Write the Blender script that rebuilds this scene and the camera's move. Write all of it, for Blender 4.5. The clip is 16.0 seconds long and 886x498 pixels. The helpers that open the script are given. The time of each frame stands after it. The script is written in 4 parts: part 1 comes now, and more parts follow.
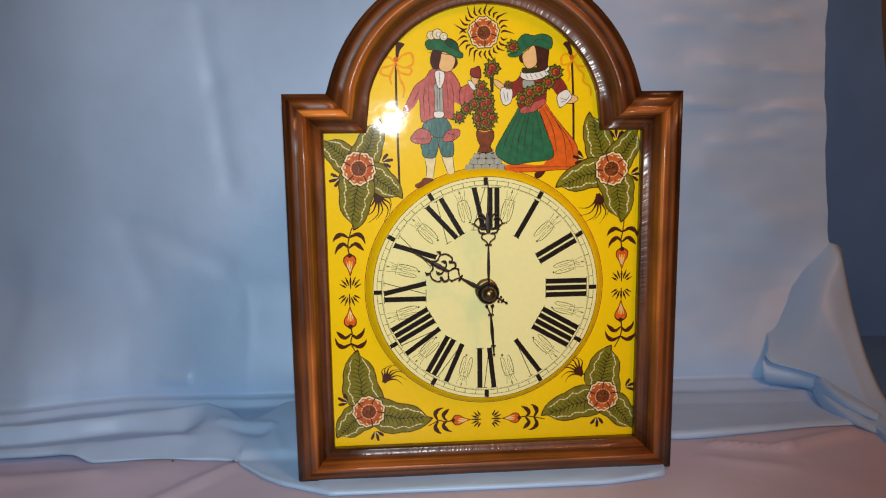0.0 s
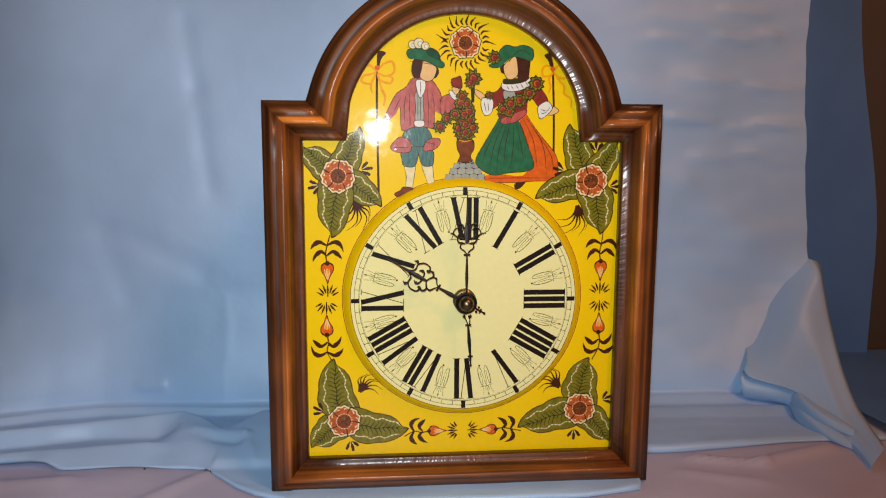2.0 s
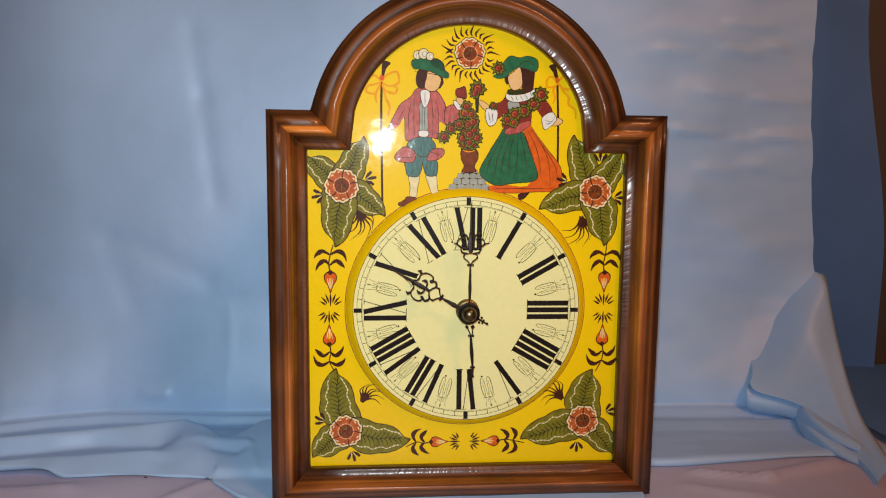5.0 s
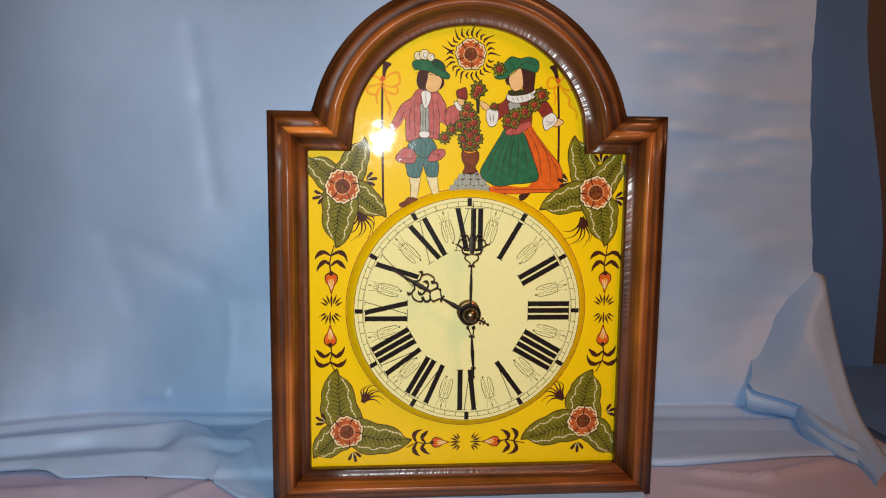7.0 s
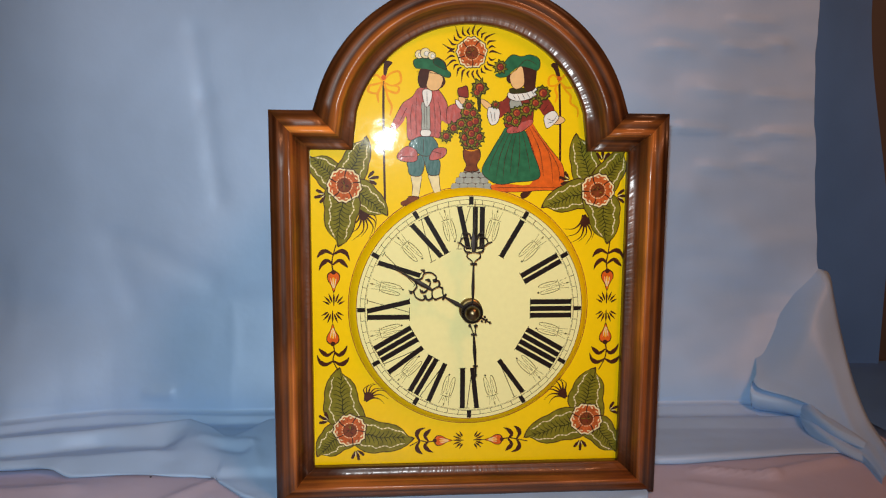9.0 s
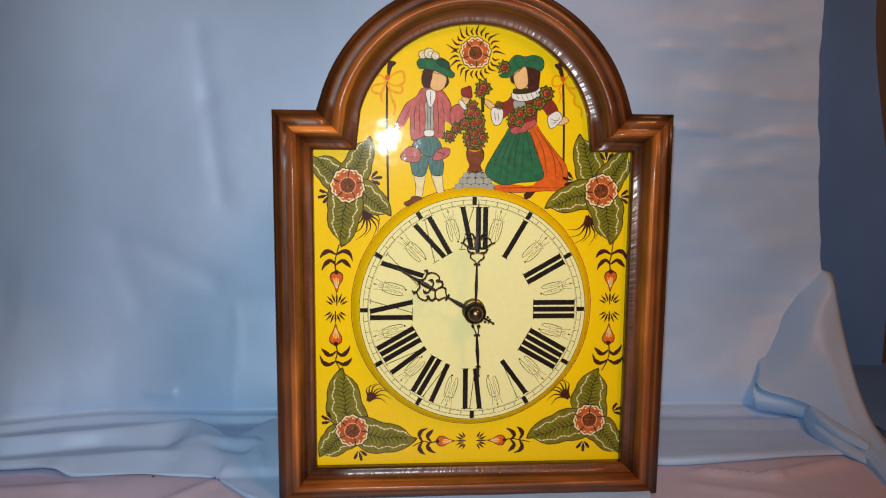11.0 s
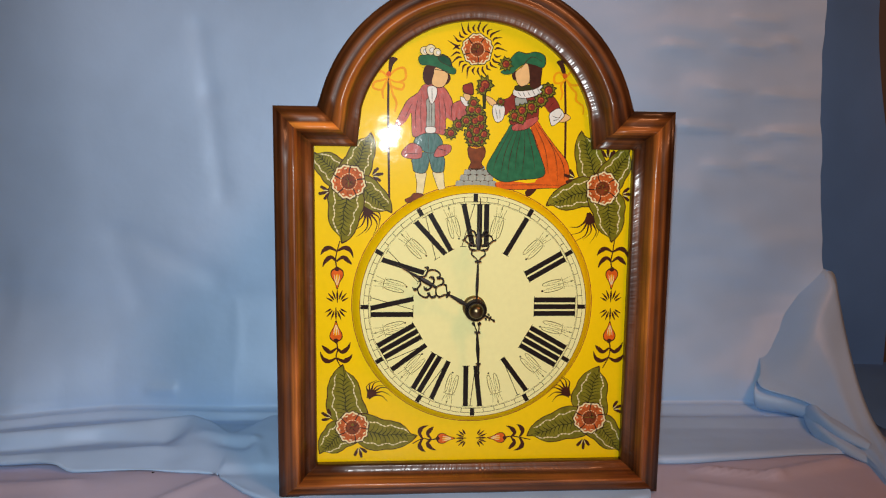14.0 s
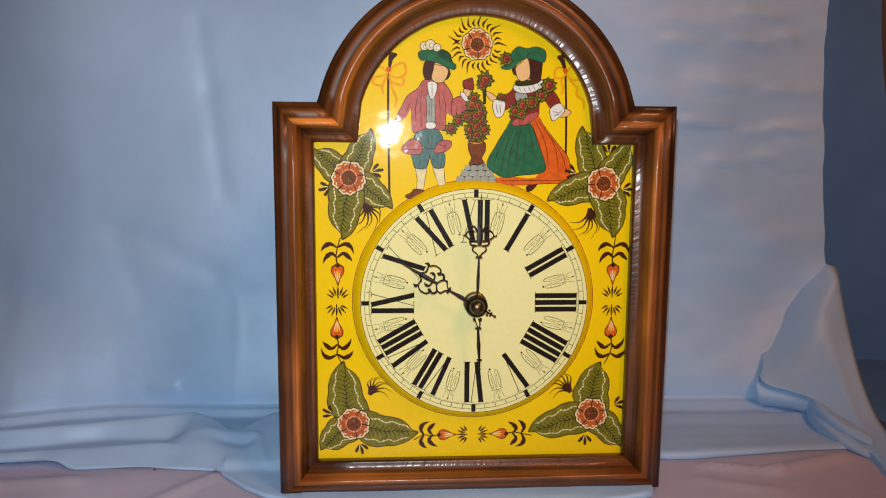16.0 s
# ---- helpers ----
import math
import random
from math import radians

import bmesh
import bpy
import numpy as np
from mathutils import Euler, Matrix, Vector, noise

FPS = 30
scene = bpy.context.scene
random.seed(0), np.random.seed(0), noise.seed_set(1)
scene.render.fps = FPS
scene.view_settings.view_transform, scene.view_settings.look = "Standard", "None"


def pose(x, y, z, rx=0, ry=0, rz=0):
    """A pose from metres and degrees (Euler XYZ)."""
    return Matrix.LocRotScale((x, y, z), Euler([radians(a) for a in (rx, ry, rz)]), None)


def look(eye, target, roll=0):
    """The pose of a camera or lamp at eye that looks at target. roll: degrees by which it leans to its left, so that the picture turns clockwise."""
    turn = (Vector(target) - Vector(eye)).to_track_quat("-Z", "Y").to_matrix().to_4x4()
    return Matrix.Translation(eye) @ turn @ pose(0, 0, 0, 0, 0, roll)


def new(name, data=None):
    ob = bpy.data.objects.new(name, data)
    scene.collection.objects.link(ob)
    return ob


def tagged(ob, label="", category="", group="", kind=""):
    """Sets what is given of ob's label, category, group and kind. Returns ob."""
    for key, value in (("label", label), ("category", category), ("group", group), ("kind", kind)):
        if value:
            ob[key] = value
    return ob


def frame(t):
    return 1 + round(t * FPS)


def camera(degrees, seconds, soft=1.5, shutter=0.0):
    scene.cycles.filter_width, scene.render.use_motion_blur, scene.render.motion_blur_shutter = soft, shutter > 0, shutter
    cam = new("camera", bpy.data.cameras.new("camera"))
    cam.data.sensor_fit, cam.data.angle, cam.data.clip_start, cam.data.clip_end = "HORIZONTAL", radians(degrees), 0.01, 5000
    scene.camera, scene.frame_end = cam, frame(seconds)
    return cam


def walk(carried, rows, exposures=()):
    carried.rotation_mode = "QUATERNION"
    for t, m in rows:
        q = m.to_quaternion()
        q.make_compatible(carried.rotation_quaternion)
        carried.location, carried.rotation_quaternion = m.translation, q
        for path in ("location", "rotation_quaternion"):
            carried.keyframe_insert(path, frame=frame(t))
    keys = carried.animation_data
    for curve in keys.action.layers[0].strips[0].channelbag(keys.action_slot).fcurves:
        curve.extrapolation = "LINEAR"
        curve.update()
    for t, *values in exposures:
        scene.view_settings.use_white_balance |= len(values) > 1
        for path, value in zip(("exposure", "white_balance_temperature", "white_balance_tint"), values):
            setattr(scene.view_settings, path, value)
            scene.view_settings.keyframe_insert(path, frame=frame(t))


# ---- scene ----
cam = camera(63.0, 16.0, 1.15)
PATH = [
    (0, (-0.0635, -0.4867, 0.2369), (0.0739, 1.4860, -0.0620), -0.78),
    (0.2, (-0.0627, -0.4891, 0.2368), (0.0743, 1.4852, -0.0639), 0.11),
    (0.5, (-0.0609, -0.4888, 0.2354), (0.0680, 1.4840, -0.0578), 0.19),
    (0.8, (-0.0616, -0.4888, 0.2370), (0.0643, 1.4852, -0.0494), 0.38),
    (1, (-0.0621, -0.4887, 0.2382), (0.0661, 1.4860, -0.0479), 0.68),
    (1.2, (-0.0620, -0.4885, 0.2370), (0.0817, 1.4864, -0.0330), 0.64),
    (1.5, (-0.0620, -0.4886, 0.2356), (0.1016, 1.4870, -0.0231), 0.33),
    (1.7, (-0.0601, -0.4878, 0.2357), (0.1072, 1.4878, -0.0227), 0.58),
    (2, (-0.0569, -0.4857, 0.2355), (0.1141, 1.4890, -0.0332), 0.30),
    (2.2, (-0.0569, -0.4849, 0.2344), (0.1013, 1.4902, -0.0344), 0.13),
    (2.5, (-0.0569, -0.4842, 0.2328), (0.1039, 1.4920, -0.0367), 0.02),
    (2.7, (-0.0578, -0.4851, 0.2342), (0.1084, 1.4912, -0.0195), 0.34),
    (3, (-0.0592, -0.4863, 0.2362), (0.0980, 1.4900, -0.0223), 0.61),
    (3.2, (-0.0584, -0.4861, 0.2362), (0.1010, 1.4908, -0.0332), 0.58),
    (3.5, (-0.0573, -0.4846, 0.2358), (0.0987, 1.4920, -0.0317), 0.49),
    (3.8, (-0.0567, -0.4849, 0.2354), (0.1040, 1.4938, -0.0121), 0.69),
    (4, (-0.0562, -0.4850, 0.2351), (0.0979, 1.4950, -0.0022), 0.69),
    (6.5, (-0.0543, -0.4852, 0.2351), (0.1005, 1.4940, -0.0098), 0.62),
    (7, (-0.0570, -0.4850, 0.2366), (0.1032, 1.4940, -0.0073), 0.66),
    (7.5, (-0.0564, -0.4851, 0.2359), (0.0956, 1.4950, -0.0013), 0.64),
    (8, (-0.0564, -0.4851, 0.2368), (0.0938, 1.4940, -0.0011), 0.66),
    (8.5, (-0.0557, -0.4865, 0.2360), (0.0917, 1.4930, -0.0065), 0.45),
    (9, (-0.0543, -0.4857, 0.2358), (0.0896, 1.4940, -0.0091), 0.34),
    (11.5, (-0.0559, -0.4849, 0.2358), (0.0809, 1.4950, -0.0079), 0.52),
    (12, (-0.0567, -0.4846, 0.2365), (0.0759, 1.4960, -0.0061), 0.49),
    (12.5, (-0.0567, -0.4847, 0.2368), (0.0776, 1.4950, -0.0105), 0.64),
    (13, (-0.0577, -0.4848, 0.2359), (0.0767, 1.4950, -0.0073), 0.54),
    (13.5, (-0.0561, -0.4842, 0.2366), (0.0787, 1.4960, -0.0152), 0.65),
    (14, (-0.0549, -0.4843, 0.2349), (0.0807, 1.4950, -0.0144), 0.69),
    (14.5, (-0.0549, -0.4837, 0.2338), (0.0801, 1.4960, -0.0132), 0.66),
    (15, (-0.0563, -0.4834, 0.2349), (0.0798, 1.4960, -0.0161), 0.56),
    (15.5, (-0.0556, -0.4838, 0.2356), (0.0768, 1.4960, -0.0187), 0.54),
    (16, (-0.0537, -0.4833, 0.2340), (0.0757, 1.4970, -0.0236), 0.46),
]
walk(cam, [(t, look(eye, target, roll)) for t, eye, target, roll in PATH], [(0, -0.08), (1, -0.03), (2.5, 0.0), (16, 0.0)])

# ---- light ----
world = bpy.data.worlds.new("room_air")
scene.world = world
world.use_nodes = True
world.node_tree.nodes["Background"].inputs[0].default_value = (0.55, 0.62, 0.75, 1)
world.node_tree.nodes["Background"].inputs[1].default_value = 0.06


def lamp(name, kind, place, target, watts, colour, size):
    data = bpy.data.lights.new(name, kind)
    data.energy, data.color = watts, colour
    if kind == "AREA":
        data.shape, data.size = "DISK", size
    else:
        data.shadow_soft_size = size
    ob = new(name, data)
    ob.matrix_world = look(place, target)
    return ob


# the torch of the recording phone, just above its lens, and a warm ceiling bulb high on the other side
torch = lamp("phone_torch", "SPOT", (-0.062, -0.495, 0.262), (-0.10, 0, 0.22), 8.4, (0.91, 0.97, 1.0), 0.0035)
torch.data.spot_size, torch.data.spot_blend = radians(107), 1.0
lamp("ceiling_bulb", "POINT", (0.56, -0.88, 1.14), (0, 0, 0.15), 26.0, (1.0, 0.40, 0.19), 0.15)


# ---- materials ----
def nodes_of(name):
    m = bpy.data.materials.new(name)
    m.use_nodes = True
    return m, m.node_tree.nodes, m.node_tree.links, m.node_tree.nodes["Principled BSDF"]


def noise_node(n, l, source, scale, detail=3.0, stretch=(1, 1, 1)):
    mp = n.new("ShaderNodeMapping")
    mp.inputs["Scale"].default_value = stretch
    l.new(source, mp.inputs["Vector"])
    t = n.new("ShaderNodeTexNoise")
    t.inputs["Scale"].default_value, t.inputs["Detail"].default_value = scale, detail
    l.new(mp.outputs[0], t.inputs["Vector"])
    return t.outputs["Fac"]


def ramp_node(n, l, fac, stops):
    r = n.new("ShaderNodeValToRGB")
    while len(r.color_ramp.elements) < len(stops):
        r.color_ramp.elements.new(0.5)
    for e, (at, c) in zip(r.color_ramp.elements, stops):
        e.position, e.color = at, (*c, 1)
    l.new(fac, r.inputs[0])
    return r.outputs[0]


def bump_node(n, l, fac, strength, distance, below=None):
    b = n.new("ShaderNodeBump")
    b.inputs["Strength"].default_value, b.inputs["Distance"].default_value = strength, distance
    l.new(fac, b.inputs["Height"])
    if below is not None:
        l.new(below, b.inputs["Normal"])
    return b.outputs[0]


def paint(name, colour, vary=0.16, rough=0.40, coat=0.45, thick=0.0):
    """Glossy enamel: brushed colour with fine mottling under a clear lacquer."""
    m, n, l, p = nodes_of(name)
    co = n.new("ShaderNodeTexCoord").outputs["Object"]
    f = noise_node(n, l, co, 260.0, 4.0)
    lo = tuple(c * (1 - vary) for c in colour)
    hi = tuple(min(1, c * (1 + vary)) for c in colour)
    l.new(ramp_node(n, l, f, [(0.3, lo), (0.7, hi)]), p.inputs["Base Color"])
    p.inputs["Roughness"].default_value = rough
    p.inputs["Coat Weight"].default_value = coat
    p.inputs["Coat Roughness"].default_value = 0.062
    p.inputs["Specular IOR Level"].default_value = 0.08 + 0.25 * thick
    g = noise_node(n, l, co, 45.0, 2.0)
    smear = bump_node(n, l, g, 0.12, 0.0008)
    daubs = noise_node(n, l, co, 420.0, 3.0, (1, 1, 0.5))
    l.new(bump_node(n, l, daubs, 0.10 + thick, 0.0004, smear), p.inputs["Normal"])
    streaks = noise_node(n, l, co, 90.0, 5.0)
    l.new(bump_node(n, l, streaks, 0.15 + 0.4 * thick, 0.0005, smear), p.inputs["Coat Normal"])
    return m


def wood(name):
    """Dark-stained and varnished softwood; the texture's u runs along the grain, v across the moulding, in metres."""
    m, n, l, p = nodes_of(name)
    uv = n.new("ShaderNodeUVMap")
    uv.uv_map = "grain"
    uv = uv.outputs[0]
    profile_uv = n.new("ShaderNodeUVMap")
    profile_uv.uv_map = "profile"
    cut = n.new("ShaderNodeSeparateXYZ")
    l.new(profile_uv.outputs[0], cut.inputs[0])
    # lit ridge and shaded coves of the moulding, painted in across its profile
    shade_and_stain = ramp_node(n, l, cut.outputs[0], [(0.0, (0.6, 0.6, 0.6)), (0.10, (0.95, 0.95, 0.95)), (0.30, (0.75, 0.75, 0.75)), (0.42, (1.7, 1.7, 1.7)), (0.54, (2.0, 2.0, 2.0)),
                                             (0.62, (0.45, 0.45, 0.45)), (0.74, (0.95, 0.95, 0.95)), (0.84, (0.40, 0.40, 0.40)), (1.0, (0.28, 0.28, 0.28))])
    grain = noise_node(n, l, uv, 1.0, 6.0, (8, 380, 1))
    broad = noise_node(n, l, uv, 1.0, 2.0, (5, 60, 1))
    mix = n.new("ShaderNodeMath")
    mix.operation = "MULTIPLY_ADD"
    mix.inputs[1].default_value = 0.5
    l.new(grain, mix.inputs[0])
    half = n.new("ShaderNodeMath")
    half.operation = "MULTIPLY"
    half.inputs[1].default_value = 0.5
    l.new(broad, half.inputs[0])
    l.new(half.outputs[0], mix.inputs[2])
    base = ramp_node(n, l, mix.outputs[0], [(0.30, (0.028, 0.008, 0.002)), (0.44, (0.082, 0.024, 0.006)), (0.58, (0.200, 0.060, 0.011)), (0.76, (0.54, 0.18, 0.026))])
    blotch = noise_node(n, l, uv, 1.0, 4.0, (22, 45, 1))
    patchy = ramp_node(n, l, blotch, [(0.30, (0.55, 0.55, 0.55)), (0.68, (1.35, 1.35, 1.35))])
    uneven = n.new("ShaderNodeMix")
    uneven.data_type, uneven.blend_type = "RGBA", "MULTIPLY"
    uneven.inputs[0].default_value = 0.8
    l.new(shade_and_stain, uneven.inputs[6])
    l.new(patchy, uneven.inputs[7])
    shade_and_stain = uneven.outputs[2]
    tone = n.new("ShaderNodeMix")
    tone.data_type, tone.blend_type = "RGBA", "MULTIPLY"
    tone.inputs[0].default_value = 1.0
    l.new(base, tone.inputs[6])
    l.new(shade_and_stain, tone.inputs[7])
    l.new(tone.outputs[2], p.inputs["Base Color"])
    near = n.new("ShaderNodeMath")
    near.operation = "LESS_THAN"
    near.inputs[1].default_value = 0.36
    l.new(cut.outputs[0], near.inputs[0])
    tooled = n.new("ShaderNodeMath")
    tooled.operation = "MULTIPLY_ADD"
    tooled.inputs[1].default_value, tooled.inputs[2].default_value = 0.45, 0.05
    l.new(near.outputs[0], tooled.inputs[0])
    chatter = noise_node(n, l, uv, 1.0, 1.0, (330, 14, 1))
    first = bump_node(n, l, chatter, 0.65, 0.0006)
    l.new(tooled.outputs[0], first.node.inputs["Strength"])
    l.new(bump_node(n, l, grain, 0.25, 0.0003, first), p.inputs["Normal"])
    worn_gloss = noise_node(n, l, uv, 1.0, 4.0, (60, 300, 1))
    l.new(ramp_node(n, l, worn_gloss, [(0.35, (0.30, 0.30, 0.30)), (0.65, (0.52, 0.52, 0.52))]), p.inputs["Roughness"])
    p.inputs["Specular IOR Level"].default_value = 0.42
    p.inputs["Coat Weight"].default_value = 0.34
    p.inputs["Coat Roughness"].default_value = 0.19
    ripple = noise_node(n, l, uv, 1.0, 2.0, (260, 90, 1))
    l.new(bump_node(n, l, ripple, 0.5, 0.0005, first), p.inputs["Coat Normal"])
    return m


def satin(name, colour, rough, gleam):
    """Lining satin with a fine weave and faint uneven dye."""
    m, n, l, p = nodes_of(name)
    co = n.new("ShaderNodeTexCoord").outputs["Object"]
    f = noise_node(n, l, co, 9.0, 3.0)
    lo = tuple(c * 0.90 for c in colour)
    hi = tuple(min(1, c * 1.08) for c in colour)
    l.new(ramp_node(n, l, f, [(0.3, lo), (0.7, hi)]), p.inputs["Base Color"])
    w = noise_node(n, l, co, 1.0, 2.0, (900, 900, 240))
    soft = noise_node(n, l, co, 26.0, 3.0)
    first = bump_node(n, l, soft, 0.25, 0.004)
    l.new(bump_node(n, l, w, 0.08, 0.0004, first), p.inputs["Normal"])
    p.inputs["Roughness"].default_value = rough
    p.inputs["Specular IOR Level"].default_value = 0.5
    p.inputs["Metallic"].default_value = gleam
    return m


def metal(name, colour, rough):
    m, n, l, p = nodes_of(name)
    co = n.new("ShaderNodeTexCoord").outputs["Object"]
    f = noise_node(n, l, co, 300.0, 4.0)
    l.new(ramp_node(n, l, f, [(0.3, tuple(c * 0.6 for c in colour)), (0.7, colour)]), p.inputs["Base Color"])
    p.inputs["Metallic"].default_value, p.inputs["Roughness"].default_value = 1.0, rough
    return m


def plain(name, colour, rough=0.8):
    m, n, l, p = nodes_of(name)
    co = n.new("ShaderNodeTexCoord").outputs["Object"]
    f = noise_node(n, l, co, 6.0, 4.0)
    l.new(ramp_node(n, l, f, [(0.3, tuple(c * 0.9 for c in colour)), (0.7, colour)]), p.inputs["Base Color"])
    p.inputs["Roughness"].default_value = rough
    return m


WOOD = wood("stained_wood")
YELLOW = paint("yellow_enamel", (0.84, 0.58, 0.002), 0.02)
GOLD = paint("golden_yellow_enamel", (0.82, 0.55, 0.003), 0.03)
CREAM = paint("cream_enamel", (0.80, 0.77, 0.35), 0.02)
BLACK = paint("black_paint", (0.012, 0.009, 0.008), 0.2)
BROWN = paint("dark_brown_paint", (0.055, 0.016, 0.008), 0.2)
OLIVE = paint("olive_green_paint", (0.18, 0.165, 0.012), 0.25)
DARK_OLIVE = paint("dark_olive_paint", (0.035, 0.035, 0.006), 0.2)
RED = paint("brick_red_paint", (0.48, 0.105, 0.020), 0.25)
DEEP_RED = paint("wine_red_paint", (0.23, 0.03, 0.018), 0.2)
COAT_RED = paint("faded_red_paint", (0.42, 0.07, 0.05), 0.2, thick=0.5)
ORANGE = paint("orange_paint", (0.66, 0.115, 0.010), 0.15)
RUST = paint("rust_brown_paint", (0.17, 0.042, 0.010), 0.3)
WHITE = paint("white_paint", (0.72, 0.72, 0.64), 0.06, thick=0.2)
AMBER = paint("amber_paint", (0.80, 0.34, 0.004), 0.1)
PALE = paint("pale_cream_paint", (0.74, 0.66, 0.36), 0.1)
DARK_GREEN = paint("dark_green_paint", (0.012, 0.075, 0.035), 0.2)
BOTTLE = paint("bottle_green_paint", (0.022, 0.13, 0.055), 0.2)
TEAL = paint("teal_paint", (0.03, 0.12, 0.10), 0.2, thick=0.5)
GREY = paint("grey_paint", (0.30, 0.32, 0.26), 0.15, thick=0.5)
SKIN = paint("flesh_paint", (0.75, 0.48, 0.20), 0.06)
LINE = paint("thin_olive_ink", (0.10, 0.095, 0.03), 0.2)
IRON = metal("blackened_metal", (0.045, 0.038, 0.035), 0.42)
NUT = metal("dulled_brass", (0.17, 0.13, 0.07), 0.34)
BRASS = metal("aged_brass", (0.30, 0.22, 0.09), 0.38)
CLOTH = satin("blue_satin", (0.40, 0.62, 0.90), 0.48, 0.06)
LILAC = satin("lilac_satin", (0.51, 0.495, 0.62), 0.48, 0.05)
SHADED_BLUE = satin("shaded_blue_cloth", (0.09, 0.235, 0.54), 0.6, 0.0)
PLASTER = plain("wall_plaster", (0.20, 0.18, 0.16))
BOARDS = plain("table_wood", (0.095, 0.085, 0.075), 0.5)


# ---- building helpers ----
def part(name, bm, materials, parent, label="", smooth=False):
    """Links a bmesh as one mesh object under a thing or a part."""
    me = bpy.data.meshes.new(name)
    bm.to_mesh(me)
    bm.free()
    for m in materials if isinstance(materials, (list, tuple)) else [materials]:
        me.materials.append(m)
    if smooth:
        me.shade_smooth()
    ob = new(name, me)
    ob.parent = parent
    return tagged(ob, label)


def curve_through(pts, closed=False, steps=6):
    """A smooth line through a few points (Catmull-Rom)."""
    pts = [Vector(p) for p in pts]
    k, out = len(pts), []
    for i in range(k if closed else k - 1):
        if closed:
            a, b, c, d = (pts[(i + j) % k] for j in (-1, 0, 1, 2))
        else:
            a, b, c, d = pts[max(i - 1, 0)], pts[i], pts[i + 1], pts[min(i + 2, k - 1)]
        for s in range(steps):
            t = s / steps
            out.append(0.5 * (2 * b + (c - a) * t + (2 * a - 5 * b + 4 * c - d) * t * t + (3 * b - a - 3 * c + d) * t ** 3))
    if not closed:
        out.append(pts[-1])
    return out


def tube_strip(bm, pts3, rings, closed_ring=False):
    """Faces between successive rings of vertices."""
    made = [[bm.verts.new(p) for p in r] for r in rings]
    for a, b in zip(made, made[1:]):
        n = len(a)
        for i in range(n if closed_ring else n - 1):
            bm.faces.new((a[i], a[(i + 1) % n], b[(i + 1) % n], b[i]))
    return made


# ---- the room that closes the place ----
def slab(name, lo, hi, material, label, category):
    bm = bmesh.new()
    bmesh.ops.create_cube(bm, size=1.0)
    for v in bm.verts:
        v.co = Vector([a + (b - a) * (c + 0.5) for a, b, c in zip(lo, hi, v.co)])
    ob = part(name, bm, material, None)
    return tagged(ob, label, category, kind="structure")


slab("floor", (-2.6, -3.0, -0.85), (2.6, 1.4, -0.75), BOARDS, "plain wooden room floor", "floor")
slab("ceiling", (-2.6, -3.0, 2.35), (2.6, 1.4, 2.45), PLASTER, "plain plaster ceiling", "ceiling")
slab("wall_north", (-2.6, 1.4, -0.85), (2.6, 1.5, 2.45), PLASTER, "plain plaster wall behind the cloth", "wall")
slab("wall_south", (-2.6, -3.1, -0.85), (2.6, -3.0, 2.45), PLASTER, "plain plaster wall facing the clock", "wall")
slab("wall_west", (-2.7, -3.0, -0.85), (-2.6, 1.4, 2.45), PLASTER, "plain plaster side wall", "wall")
slab("wall_east", (2.6, -3.0, -0.85), (2.7, 1.4, 2.45), PLASTER, "plain plaster side wall", "wall")


# ---- draped cloth ----
def smooth(a, b, x):
    t = min(1, max(0, (x - a) / (b - a)))
    return t * t * (3 - 2 * t)


def crease(x, y, x0, y0, x1, y1, width):
    """1 on the line between two places, fading to 0 beside it and at its ends."""
    dx, dy = x1 - x0, y1 - y0
    t = ((x - x0) * dx + (y - y0) * dy) / (dx * dx + dy * dy)
    c = min(1, max(0, t))
    d = math.hypot(x - x0 - c * dx, y - y0 - c * dy)
    return math.exp(-(d / width) ** 2)


def line_at(x, pairs):
    """Straight lines between (place, value) pairs."""
    return float(np.interp(x, [p[0] for p in pairs], [p[1] for p in pairs]))


def lie_front(x, y):
    """Height of the lilac cloth that covers the table."""
    h = 0.0022 * noise.noise(Vector((x * 7, y * 9, 0.3))) + 0.0008 * noise.noise(Vector((x * 21, y * 25, 4.3)))
    h = h * smooth(0.0, 0.06, abs(x) - 0.12 + max(0, -y - 0.03)) - 0.0014
    h += 0.003 * crease(x, y, -0.228, -0.02, -0.186, 0.030, 0.005)
    h += 0.004 * crease(x, y, -0.40, 0.020, -0.285, 0.022, 0.010) + 0.002 * crease(x, y, -0.30, 0.0, -0.24, 0.03, 0.02)
    if x > 0.09:
        h += 0.0045 * crease(x, y, 0.185, 0.036, 0.235, 0.018, 0.004) + 0.0045 * crease(x, y, 0.235, 0.022, 0.30, 0.040, 0.006) + 0.002 * crease(x, y, 0.17, 0.012, 0.22, -0.01, 0.006)
    return h


# where the folds of the blue cloth run along the table: (across, depth) for the hem, the low fold, the mouth behind it, the high fold, the trough and the foot of the hanging
# left of the clock the hem runs forward, its blue replacing shadow on the lilac
HEM = ((-0.60, 0.046), (-0.3424, 0.0481), (-0.3196, 0.0509), (-0.2942, 0.0438), (-0.26, 0.044), (-0.2012, 0.0392), (-0.190, 0.0360), (-0.183, 0.030), (-0.173, 0.020), (-0.160, 0.006), (-0.145, -0.006), (-0.11, -0.024), (0.08, -0.026), (0.125, -0.018), (0.146, 0.044), (0.195, 0.0463), (0.268, 0.0516), (0.60, 0.056))
LOW_FOLD = ((-0.60, 0.046), (-0.340, 0.0530), (-0.303, 0.0600), (-0.263, 0.0640), (-0.225, 0.0680), (-0.15, 0.066))
